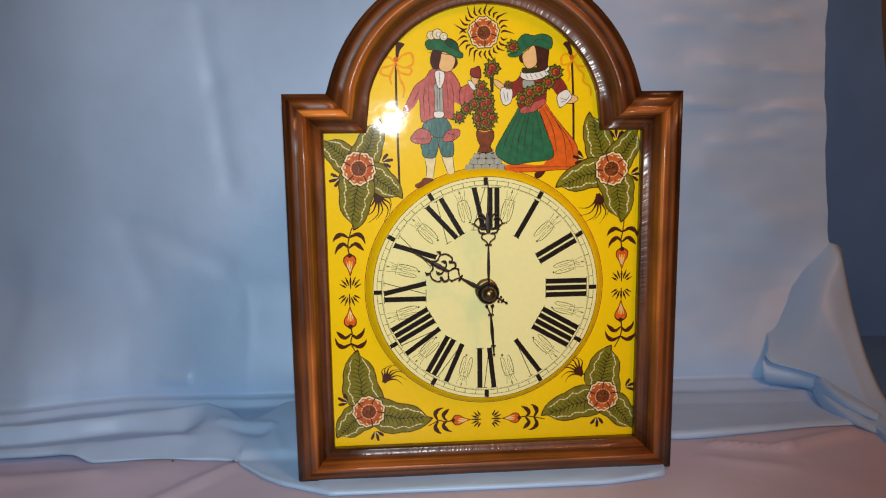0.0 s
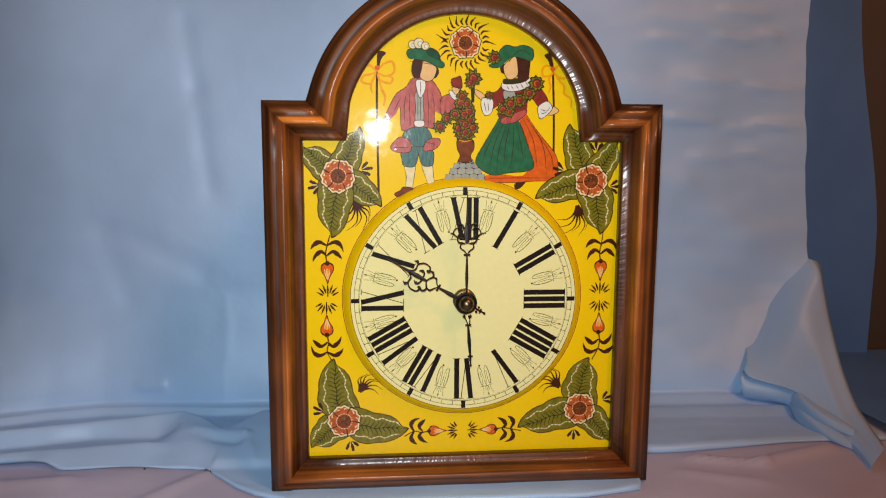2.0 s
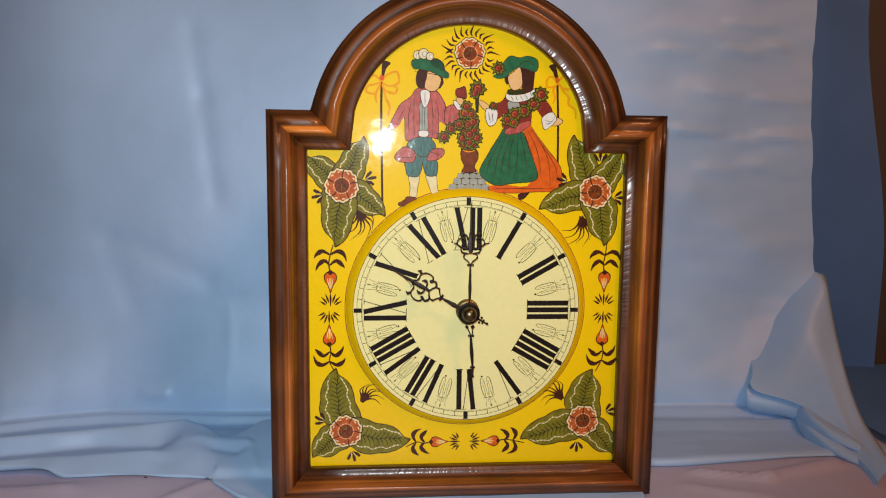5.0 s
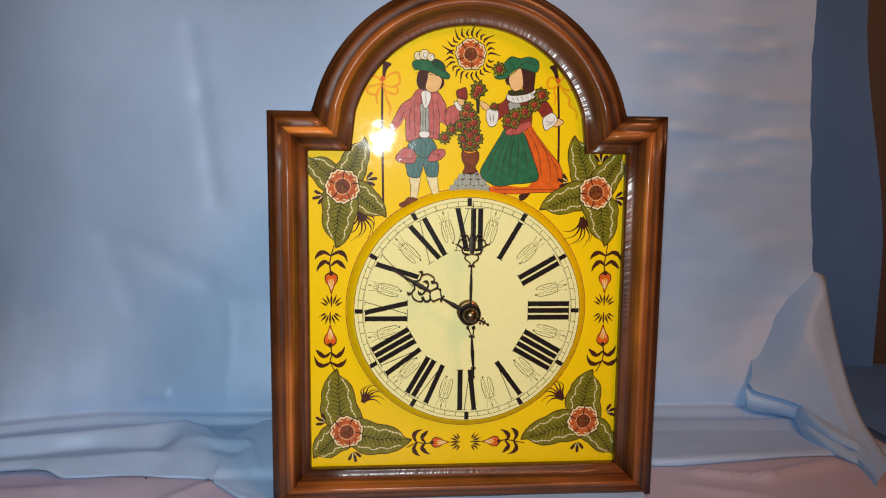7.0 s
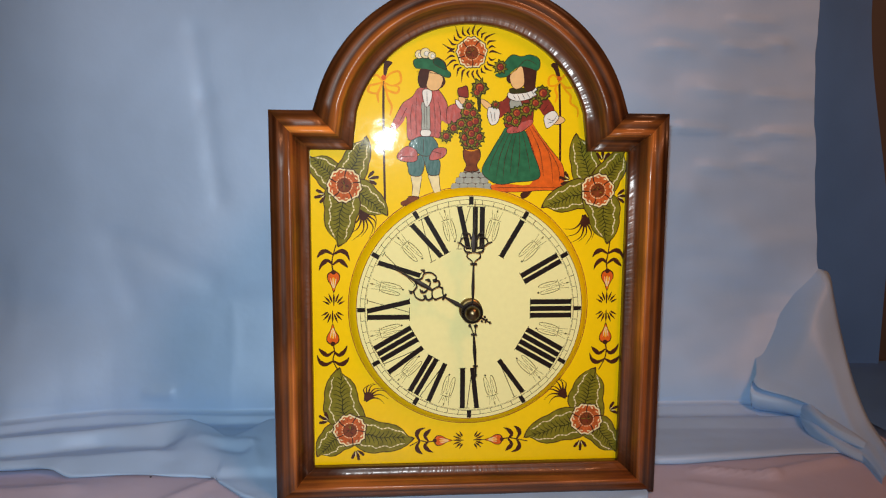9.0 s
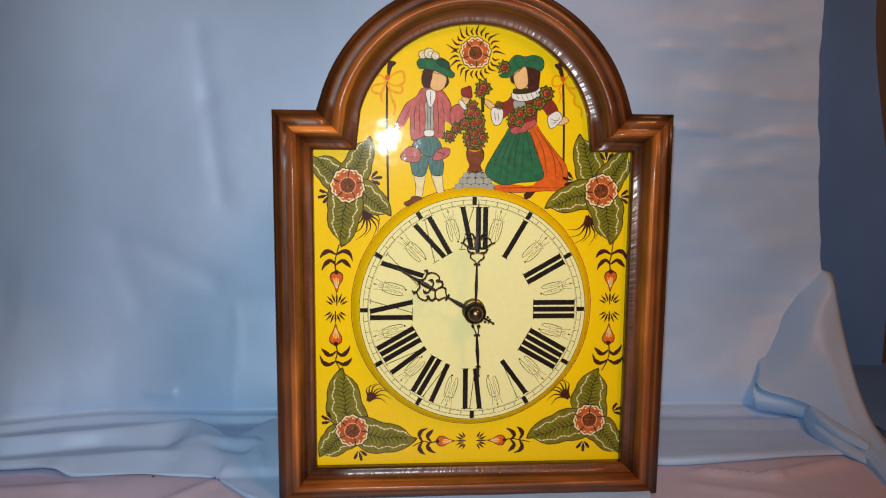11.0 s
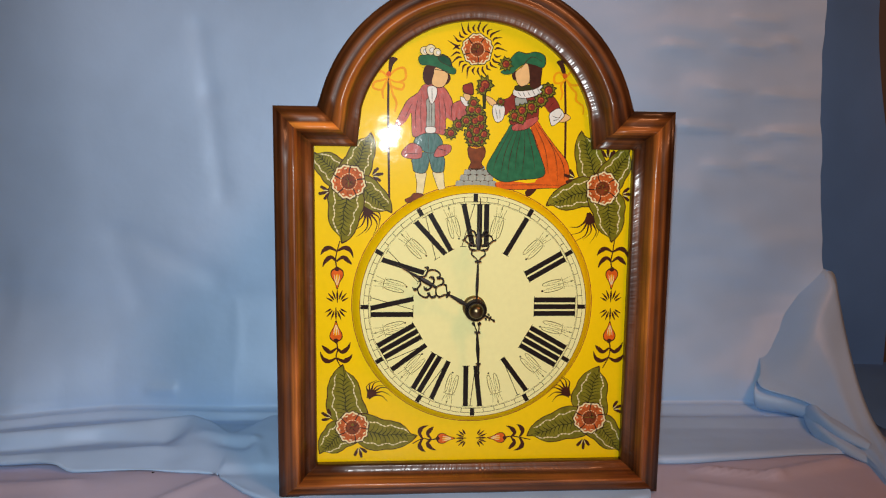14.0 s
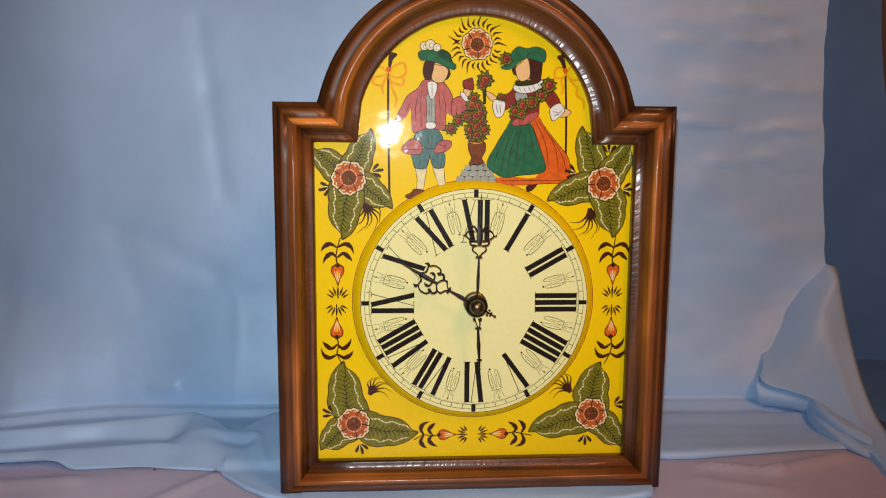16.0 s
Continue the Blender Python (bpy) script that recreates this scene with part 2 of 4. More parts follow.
MOUTH = ((-0.60, 0.070), (-0.3598, 0.0800), (-0.3202, 0.0865), (-0.2932, 0.0950), (-0.2341, 0.0920), (-0.15, 0.084))
HIGH_FOLD = ((-0.60, 0.075), (-0.360, 0.0860), (-0.321, 0.0960), (-0.280, 0.1060), (-0.255, 0.1110), (-0.226, 0.1210), (-0.204, 0.1050), (-0.188, 0.090), (-0.184, 0.089), (-0.171, 0.1010), (-0.159, 0.1170), (-0.13, 0.120))
TROUGH = ((-0.60, 0.112), (-0.389, 0.1325), (-0.348, 0.1460), (-0.302, 0.1550), (-0.255, 0.1545), (-0.240, 0.1525), (-0.202, 0.1485), (-0.163, 0.1485))
FOOT = ((-0.60, 0.118), (-0.3892, 0.1384), (-0.3494, 0.1520), (-0.3066, 0.1610), (-0.2751, 0.1610), (-0.2368, 0.1580), (-0.1998, 0.1535), (-0.1604, 0.1535), (0.10, 0.160), (0.1957, 0.1600), (0.2824, 0.1565), (0.36, 0.156))


def front_edge(x):
    """Where the front hem of the blue cloth lies on the table; beside the clock it stands in for shadow."""
    return line_at(x, HEM)


def profile(x):
    """The fall of the blue cloth over the table at one place across: (depth, height) from the hem to the foot of the hanging."""
    hem, foot = line_at(x, HEM), line_at(x, FOOT)
    if x > -0.12:
        back = line_at(x, ((0.0, 0.127), (0.1846, 0.1287), (0.2674, 0.1251), (0.36, 0.123)))
        rise = smooth(0.09, 0.14, x)
        return [(hem, 0.0012), (hem + 0.004, 0.0022 + 0.0016 * rise), (hem + 0.02, 0.0030), (back - 0.018, 0.0022), (back - 0.003, 0.0050), (back + 0.003, 0.0052), (back + 0.016, 0.0004), (foot - 0.010, 0.0006), (foot, 0.006)]
    low, mouth, high, trough = line_at(x, LOW_FOLD), line_at(x, MOUTH), line_at(x, HIGH_FOLD), line_at(x, TROUGH)
    held = smooth(-0.218, -0.242, x)
    peak = 0.0154 - 0.0048 * crease(x, 0, -0.187, 0, -0.186, 0, 0.014)
    slope = lambda y: 0.0035 + (peak - 0.0035) * (y - hem) / (high - hem)
    mix = lambda y, z: held * z + (1 - held) * slope(y)
    lifted = 0.0055 * smooth(-0.292, -0.308, x)
    front = [(hem, 0.0012 + lifted), (hem + 0.002, 0.0022 + lifted)] + ([(hem + 0.004, 0.0018), (0.0345, 0.0014), (0.0405, 0.0055)] if hem < 0.030 else [])
    return front + [(low - 0.001, mix(low - 0.001, 0.0108)), (low + 0.002, mix(low + 0.002, 0.0106)), (low + 0.008, mix(low + 0.008, 0.0066)),
            (mouth - 0.004, mix(mouth - 0.004, 0.0022)), (mouth + 0.004, mix(mouth + 0.004, 0.0014)), (high - 0.001, peak - 0.0004), (high + 0.002, peak), (high + 0.006, peak - 0.0022), (trough - 0.012, 0.0014), (trough, 0.0000), (trough + 0.001, 0.0002), (foot, 0.0070)]


def ruffle(x, y):
    """Small dents and wrinkles on top of the large folds."""
    h = 0.0007 * noise.noise(Vector((x * 21, y * 25, 4.3))) + 0.0005 * noise.noise(Vector((x * 34, y * 70, 9.1)))
    if x < -0.12:
        h -= 0.0026 * crease(x, y, -0.188, 0.0770, -0.172, 0.0690, 0.0065)
        h += 0.0016 * crease(x, y, -0.206, 0.088, -0.168, 0.080, 0.006) + 0.0016 * crease(x, y, -0.165, 0.076, -0.153, 0.040, 0.0055)
        h += 0.0010 * crease(x, y, -0.215, 0.085, -0.198, 0.055, 0.010)
    return h


# short level wrinkles in the hanging cloth: height, from, to, depth
WRINKLES = ((0.366, 0.272, 0.315, 0.0016), (0.339, 0.203, 0.232, 0.0014), (0.341, 0.266, 0.302, 0.0020), (0.346, 0.315, 0.330, 0.0020), (0.300, 0.248, 0.276, 0.0014), (0.295, 0.306, 0.345, 0.0018),
            (0.264, 0.215, 0.265, 0.0024), (0.260, 0.308, 0.342, 0.0022), (0.255, 0.283, 0.307, 0.0018), (0.227, 0.252, 0.281, 0.0016), (0.231, 0.296, 0.316, 0.0014), (0.223, 0.327, 0.342, 0.0014))


def hang(x, z):
    """How far the hanging cloth stands forward of its plane."""
    f = 0.008 * noise.noise(Vector((x * 3.2, 0.7, z * 2.2))) + 0.003 * noise.noise(Vector((x * 9, 3.7, z * 5)))
    f += smooth(0.12, 0.2, x) * (0.0035 * noise.noise(Vector((x * 11, 8.2, z * 22))) + 0.0016 * noise.noise(Vector((x * 25, 1.2, z * 60))))
    f -= 0.0013 * crease(x, z, -0.230, 0.347, -0.222, 0.29, 0.009) + 0.0011 * crease(x, z, -0.222, 0.29, -0.211, 0.20, 0.009)
    f -= 0.0016 * crease(x, z, -0.30, 0.165, -0.221, 0.125, 0.011)
    f -= 0.0013 * crease(x, z, -0.310, 0.161, -0.287, 0.10, 0.011)
    f += 0.0004 * crease(x, z, -0.20, 0.10, -0.196, 0.05, 0.006)
    f += 0.0012 * crease(x, z, -0.395, 0.126, -0.402, 0.045, 0.012)
    for z0, x0, x1, d in WRINKLES:
        if abs(z - z0) < 0.03:
            f += 1.9 * d * crease(x, z, x0, z0 + 0.004, x1, z0 + 0.001, 0.0042)
    f += 0.004 * crease(x, z, 0.24, 0.20, 0.31, 0.15, 0.02)
    f += 0.003 * crease(x, z, -0.275, 0.0235, -0.255, 0.0232, 0.004)
    beyond = ((x - 0.308) * 0.868 - (z - 0.015) * 0.497) if z < 0.16 else -1
    f += 0.012 * smooth(-0.040, 0.006, beyond) * smooth(0.034, 0.012, beyond) * smooth(0.15, 0.11, z)
    return f


def build_cloth():
    bm = bmesh.new()
    xs = [-1.3 + 0.06 * i for i in range(14)] + [-0.46 + 0.0042 * i for i in range(48)] + [-0.258 + 0.002 * i for i in range(75)] + [-0.107 + 0.006 * i for i in range(4)] + [-0.08 + 0.0085 * i for i in range(51)]
    xs = [x for x in xs if x < 0.359] + [0.360]
    rings = []
    for x in xs:
        knots = profile(x)
        y0, foot = knots[0][0], knots[-1][0]
        ring = [Vector((x, y0 + 0.004 + 0.008 * smooth(-0.292, -0.308, x), lie_front(x, y0) + 0.0004)), Vector((x, y0, lie_front(x, y0) + 0.0012 + 0.0055 * smooth(-0.292, -0.308, x)))]
        ys = np.linspace(y0, foot, 121)
        zs = np.interp(ys, [k[0] for k in knots], [k[1] for k in knots])
        soft = np.convolve(np.pad(zs, 4, mode="edge"), (0.02, 0.05, 0.12, 0.19, 0.24, 0.19, 0.12, 0.05, 0.02), mode="valid")
        for i in range(2, 121):
            y, edge = float(ys[i]), smooth(0, 6, i) * smooth(120, 112, i)
            ring.append(Vector((x, y, max(float(soft[i]) + ruffle(x, y) * edge, lie_front(x, y) + 0.0008))))
        last = ring[-1].z
        back = foot + 0.008
        for i in range(1, 9):
            a = i / 8 * math.pi / 2
            ring.append(Vector((x, foot + (back - foot) * math.sin(a) - hang(x, last + 0.004) * i / 8, last + 0.004 * (1 - math.cos(a)))))
        for z in [0.004 * i for i in range(1, 112)] + [0.45 + 0.06 * i for i in range(10)]:
            up = smooth(0.0, 0.10, z)
            plane = back + (0.184 + 0.012 * smooth(0.1, 0.35, x) - back) * up
            plane += 0.030 * smooth(-0.33, -0.47, x) * (0.3 + 0.7 * up)
            ring.append(Vector((x + 0.010 * smooth(0.30, 0.12, z) * smooth(0.30, 0.36, x), plane + 0.03 * z - hang(x, last + 0.004 + z), last + 0.004 + z)))
        rings.append(ring)
    tube_strip(bm, None, rings)
    return bm


cloth = new("backdrop_cloth")
tagged(cloth, "pale blue satin cloth draped over a table, rumpled and creased", "cloth")
part("draped_sheet", build_cloth(), CLOTH, cloth, smooth=True)

table_cloth = new("table_cloth")
tagged(table_cloth, "lilac pink satin cloth spread over a table, lightly wrinkled", "cloth")
bm = bmesh.new()
ys = [-1.9 + 0.15 * i for i in range(7)] + [-0.95 + 0.07 * i for i in range(12)] + [-0.11 + 0.0035 * i for i in range(62)] + [0.15, 0.2, 0.3]
tube_strip(bm, None, [[Vector((x, y, lie_front(x, y))) for y in ys] for x in [-1.3 + 0.06 * i for i in range(14)] + [-0.46 + 0.006 * i for i in range(150)] + [0.48 + 0.06 * i for i in range(14)]])
part("spread_sheet", bm, LILAC, table_cloth, smooth=True)

LIP = curve_through([(0.2860, 0.1520, 0.0307), (0.2930, 0.1460, 0.0259), (0.3116, 0.1300, 0.0229), (0.3212, 0.1100, 0.0202), (0.3235, 0.0880, 0.0154), (0.3210, 0.0600, 0.0066), (0.3181, 0.0300, 0.0040), (0.3084, 0.0000, 0.0030)], steps=6)
CREST = curve_through([(0.3589, 0.1860, 0.1320), (0.3706, 0.1840, 0.1289), (0.3733, 0.1760, 0.1035), (0.3723, 0.1600, 0.0738), (0.3611, 0.1220, 0.0414), (0.3498, 0.0840, 0.0210), (0.3421, 0.0550, 0.0130), (0.3286, 0.0150, 0.0090)], steps=6)


def build_fold():
    """The flap of cloth that swells forward out of the hanging edge and ends in a rolled lip."""
    bm = bmesh.new()
    rings = []
    for i, (a, b) in enumerate(zip(LIP, CREST)):
        s = i / (len(LIP) - 1)
        ring = []
        f = smooth(-0.03, 0.12, s) * (1.06 - s) + 0.03
        mid = a + Vector((0.004 - 0.005 * math.exp(-(s / 0.16) ** 2), 0.007, -0.0125)) * f
        for k in range(10):
            w = math.pi * (-0.9 + 1.4 * k / 9)
            ring.append(mid + Vector((-0.75 * math.cos(w), -0.75 * math.cos(w), math.sin(w))) * 0.0122 * f)
        ring.append(a + Vector((0.009, 0.013, -0.0024)) * f)
        ring.append(a + Vector((0.001, 0.001, -0.0018)) * f)
        ring.append(a + Vector((-0.0034, -0.0042, -0.0006)) * f)
        ring.append(a + Vector((-0.0030, -0.0036, 0.0008)) * f)
        for k in range(1, 19):
            t = k / 18
            p = a.lerp(b, t)
            swell = math.sin(math.pi * t) * 0.005 * smooth(-0.1, 0.4, s) * (1 - 0.6 * s) + 0.0012 * math.sin(10 * t + 6 * s) * math.sin(math.pi * t) * smooth(0, 0.2, s)
            p += Vector((-0.5, -0.7, 0.35)) * swell 
            p.y += 0.030 * (1 - smooth(0, 0.24, s)) * smooth(0.02, 0.30, t)
            ring.append(p)
        ring.append(b + Vector((0.010, 0.012, -0.003)))
        ring.append(b + Vector((0.014, 0.06, -0.012)))
        rings.append(ring)
    tube_strip(bm, None, rings)
    return bm


def build_under():
    """The gathered layers below the lip, down to the table."""
    bm = bmesh.new()
    rings = []
    for i, a in enumerate(LIP):
        s = i / (len(LIP) - 1)
        top = a + Vector((0.012, 0.016, -0.013)) * (1.05 - s)
        ring = []
        for k in range(13):
            t = k / 12
            z = top.z * (1 - t) - 0.001 * t
            out = 0.006 * math.sin(2.6 * math.pi * t + 0.4) * (1 - s) + 0.010 * t * math.sin(9 * s) + 0.012 * t * (1 - s)
            ring.append(Vector((top.x - 0.6 * out, top.y - 0.8 * out, z)))
        rings.append(ring)
    tube_strip(bm, None, rings)
    return bm


part("spread_fold", build_fold(), CLOTH, cloth, "loose flap with a rolled hollow lip", smooth=True)
part("under_fold", build_under(), CLOTH, cloth, "gathered layers below the lip", smooth=True)

for shift, size in ((Vector((0.016, 0.012, 0.006)), 0.9), (Vector((0.010, 0.000, -0.001)), 0.75)):
    bm = bmesh.new()
    rings = []
    path = curve_through([(0.315, 0.140, 0.010), (0.305, 0.112, 0.008), (0.300, 0.085, 0.007), (0.303, 0.060, 0.005), (0.312, 0.036, 0.002)], steps=8)
    for i, c in enumerate(path):
        s = i / (len(path) - 1)
        w = 0.0105 * size * (0.3 + 0.7 * math.sin(math.pi * (0.08 + 0.86 * s)))
        rings.append([c + shift + Vector((-0.8 * math.cos(a), -0.6 * math.cos(a), 0.8 * math.sin(a))) * w * (1 + 0.10 * math.sin(3 * a + 9 * s) + 0.06 * math.sin(5 * a - 4 * s)) for a in [math.tau * k / 20 for k in range(20)]])
    tube_strip(bm, None, rings, True)
    part("tucked_roll", bm, CLOTH, cloth, "tucked roll of cloth", smooth=True)

# the shade this cloth hangs in is put into its darker colour
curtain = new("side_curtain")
tagged(curtain, "blue cloth beside the pale satin, shade put into its dark colour", "curtain")
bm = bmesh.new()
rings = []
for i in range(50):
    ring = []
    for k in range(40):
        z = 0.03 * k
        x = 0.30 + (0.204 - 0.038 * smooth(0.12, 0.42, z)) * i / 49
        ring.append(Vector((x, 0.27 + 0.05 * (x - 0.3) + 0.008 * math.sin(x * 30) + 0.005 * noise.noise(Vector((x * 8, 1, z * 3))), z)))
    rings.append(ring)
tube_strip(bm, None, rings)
part("hanging_sheet", bm, SHADED_BLUE, curtain, smooth=True)
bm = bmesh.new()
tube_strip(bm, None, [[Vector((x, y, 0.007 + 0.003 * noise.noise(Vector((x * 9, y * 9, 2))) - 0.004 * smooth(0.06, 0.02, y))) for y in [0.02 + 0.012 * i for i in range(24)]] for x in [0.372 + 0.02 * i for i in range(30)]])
part("trailing_hem", bm, SHADED_BLUE, curtain, smooth=True)

table = slab("table_top", (-1.35, -1.93, -0.04), (1.35, 0.62, -0.004), BOARDS, "plain wooden table under the cloth", "table")
slab("back_board", (-1.35, 0.34, -0.004), (1.35, 0.38, 1.2), BOARDS, "plain board that carries the hanging cloth", "board")

# ---- the clock ----
ZC = 0.134          # height of the dial's centre
PANEL = 0.007       # the painted panel's plane
INNER, SHOULDER, LOW = 0.1080, 0.242, 0.0215
ARCH_R, ARCH_Z = 0.0795, 0.2455
WIDTH = 0.0255

clock = new("wall_clock")
tagged(clock, "arched wooden clock, yellow folk-painted panel, standing on blue satin", "clock")

# moulding: distance from the inner edge, height in front of the dial's plane (mm)
PROFILE = ((0, -9), (0, -3), (0.4, -1.4), (1.4, -1.0), (3.0, -0.65), (4.8, -0.1), (6.4, 0.9), (7.8, 2.8), (9.2, 6.0), (10.2, 8.8), (11.0, 9.8), (12.0, 10.2),
           (13.0, 9.8), (13.8, 9.0), (14.6, 8.5), (15.8, 8.2), (17.2, 8.2), (18.8, 8.2), (20.2, 7.8), (21.4, 7.0), (22.3, 6.0), (23.4, 5.5), (24.6, 5.0),
           (25.2, 4.2), (25.5, 3.0), (25.5, -30), (8, -30), (8, -9))


def moulding(name, stations, scale=1.0):
    """Sweeps the moulding along stations of (inner point, way outwards per metre of width)."""
    bm = bmesh.new()
    uv, uv2 = bm.loops.layers.uv.new("grain"), bm.loops.layers.uv.new("profile")
    uv, uv2 = bm.loops.layers.uv["grain"], bm.loops.layers.uv["profile"]
    rings, along, run = [], [], 0.0
    for i, (p, out) in enumerate(stations):
        p, out = Vector(p), Vector(out)
        if i:
            run += (p + out * 0.013 - Vector(stations[i - 1][0]) - Vector(stations[i - 1][1]) * 0.013).length
        along.append(run)
        rings.append([Vector((p.x + out.x * d * 0.001 * scale, -h * 0.001, p.y + out.y * d * 0.001 * scale)) for d, h in PROFILE])
    made = [[bm.verts.new(p) for p in r] for r in rings]
    n = len(PROFILE)
    shift = random.uniform(0, 5)
    for i in range(len(made) - 1):
        for k in range(n):
            j = (k + 1) % n
            f = bm.faces.new((made[i][k], made[i + 1][k], made[i + 1][j], made[i][j]))
            for loop, (a, b) in zip(f.loops, ((i, k), (i + 1, k), (i + 1, j), (i, j))):
                q = PROFILE[b] if not (j == 0 and b == 0) else PROFILE[0]
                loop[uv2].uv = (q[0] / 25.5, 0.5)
                loop[uv].uv = (along[a] + shift, q[0] * 0.001 + q[1] * 0.0007 + shift)
            f.smooth = True
    bm.faces.new(made[0])
    bm.faces.new(list(reversed(made[-1])))
    bmesh.ops.recalc_face_normals(bm, faces=bm.faces)
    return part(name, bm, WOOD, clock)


def split(a, b, oa, ob, k=8):
    return [(Vector(a).lerp(Vector(b), i / k), Vector(oa).lerp(Vector(ob), i / k)) for i in range(k + 1)]


low = LOW / WIDTH
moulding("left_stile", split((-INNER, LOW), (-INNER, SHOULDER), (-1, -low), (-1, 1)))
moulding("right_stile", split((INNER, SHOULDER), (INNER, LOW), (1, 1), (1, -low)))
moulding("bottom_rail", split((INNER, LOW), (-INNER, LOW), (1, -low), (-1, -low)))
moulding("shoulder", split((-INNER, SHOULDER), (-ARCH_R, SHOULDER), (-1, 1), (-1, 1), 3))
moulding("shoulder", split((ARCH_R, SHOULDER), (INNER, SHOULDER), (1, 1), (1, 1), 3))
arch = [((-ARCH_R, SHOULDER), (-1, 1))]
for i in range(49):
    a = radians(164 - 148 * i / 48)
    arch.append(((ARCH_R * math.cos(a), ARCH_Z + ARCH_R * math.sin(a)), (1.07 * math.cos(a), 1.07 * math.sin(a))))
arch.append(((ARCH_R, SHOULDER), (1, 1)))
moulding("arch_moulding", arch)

# case behind the panel
bm = bmesh.new()
outline = [(-0.1, 0.004), (0.1, 0.004), (0.1, 0.25), (0.07, 0.31), (-0.07, 0.31), (-0.1, 0.25)]
tube_strip(bm, None, [[Vector((x, y, z)) for x, z in outline] for y in (0.011, 0.045)], True)
bm.faces.new([v for v in bm.verts if v.co.y > 0.04])
part("case", bm, BOARDS, clock)

# painted panel
bm = bmesh.new()
e = 0.002
edge = [(-INNER - e, LOW - e), (INNER + e, LOW - e), (INNER + e, SHOULDER + e), (ARCH_R + e, SHOULDER + e)]
edge += [((ARCH_R + e) * math.cos(a), ARCH_Z + (ARCH_R + e) * math.sin(a)) for a in [math.pi * k / 48 for k in range(49)]]
edge += [(-ARCH_R - e, SHOULDER + e), (-INNER - e, SHOULDER + e)]
front = [bm.verts.new((x, PANEL, z)) for x, z in edge]
rear = [bm.verts.new((x, PANEL + 0.003, z)) for x, z in edge]
bm.faces.new(front)
bm.faces.new(list(reversed(rear)))
for i in range(len(edge)):
    j = (i + 1) % len(edge)
    bm.faces.new((front[i], rear[i], rear[j], front[j]))
bmesh.ops.recalc_face_normals(bm, faces=bm.faces)
panel = part("painted_panel", bm, YELLOW, clock, "glossy yellow panel painted with flowers and figures")

# raised dial with a bevelled rim
bm = bmesh.new()
steps = 120
rings = [[Vector((r * math.cos(math.tau * k / steps), y, ZC + r * math.sin(math.tau * k / steps))) for k in range(steps)]
         for r, y in ((0.0832, PANEL), (0.0826, 0.0055), (0.0790, 0.0005), (0.0778, 0.0))]
tube_strip(bm, None, rings, True)
bmesh.ops.recalc_face_normals(bm, faces=bm.faces)
for f in bm.faces:
    if f.normal.y > 0:
        f.normal_flip()
dial = new("dial")
dial.parent = clock
part("bevelled_rim", bm, GOLD, dial, "golden yellow rim", smooth=True)
bm = bmesh.new()
tube_strip(bm, None, [[Vector((r * math.cos(math.tau * k / steps), y, ZC + r * math.sin(math.tau * k / steps))) for k in range(steps)] for r, y in ((0.0778, 0.0), (0.05, 0.0), (0.02, 0.0), (0.0005, 0.0))], True)
for f in bm.faces:
    if f.normal.y > 0:
        f.normal_flip()
part("face_plate", bm, CREAM, dial, "cream enamel face", smooth=True)

# ---- brushwork: flat painted shapes, in millimetres from the dial's centre ----
class Brush:
    """Collects filled shapes and strokes of paint into one mesh, each coat a hair in front of the last."""

    def __init__(self, base=PANEL, start=1):
        self.bm, self.mats, self.base, self.coat = bmesh.new(), [], base, start
        self.grow = 0.001 if base < 0.002 else 0.001005

    def slot(self, m):
        if m not in self.mats:
            self.mats.append(m)
        return self.mats.index(m)

    def at(self, p, k):
        return self.bm.verts.new((p[0] * self.grow, self.base - 0.00002 * k, ZC + p[1] * self.grow))

    def fill(self, pts, m, coat=None, smooth_line=True, steps=4):
        k = self.coat if coat is None else coat
        if smooth_line:
            pts = curve_through([(p[0], p[1]) for p in pts], True, steps)
        f = self.bm.faces.new([self.at(p, k) for p in pts])
        f.normal_update()
        if f.normal.y > 0:
            f.normal_flip()
        f.material_index = self.slot(m)
        if coat is None:
            self.coat += 1

    def stroke(self, pts, m, w0, w1=None, coat=None, mid=None, steps=5, smooth_line=True):
        """A brush stroke that tapers from width w0 to w1, by way of mid."""
        k = self.coat if coat is None else coat
        w1 = w0 if w1 is None else w1
        line = curve_through([(p[0], p[1]) for p in pts], False, steps) if smooth_line else [Vector((p[0], p[1])) for p in pts]
        n, rows = len(line) - 1, []
        for i, p in enumerate(line):
            d = line[min(i + 1, n)] - line[max(i - 1, 0)]
            d = d.normalized() if d.length > 0 else Vector((1, 0))
            s = i / n
            w = w0 + (w1 - w0) * s if mid is None else (w0 + (mid - w0) * 2 * s if s < 0.5 else mid + (w1 - mid) * (2 * s - 1))
            q = Vector((-d.y, d.x)) * max(w, 0.05) / 2
            rows.append((self.at(p + q, k), self.at(p - q, k)))
        i = self.slot(m)
        for (a, b), (c, d) in zip(rows, rows[1:]):
            f = self.bm.faces.new((a, b, d, c))
            f.normal_update()
            if f.normal.y > 0:
                f.normal_flip()
            f.material_index = i

    def disc(self, c, r, m, coat=None, n=14, wobble=0.0, lobes=0, squash=1.0):
        self.fill([(c[0] + r * (1 + wobble * math.cos(lobes * math.tau * i / n)) * math.cos(math.tau * i / n),
                    c[1] + squash * r * (1 + wobble * math.cos(lobes * math.tau * i / n)) * math.sin(math.tau * i / n)) for i in range(n)], m, coat, smooth_line=False)

    def done(self, name, parent=None, label=""):
        return part(name, self.bm, self.mats, parent or panel, label)


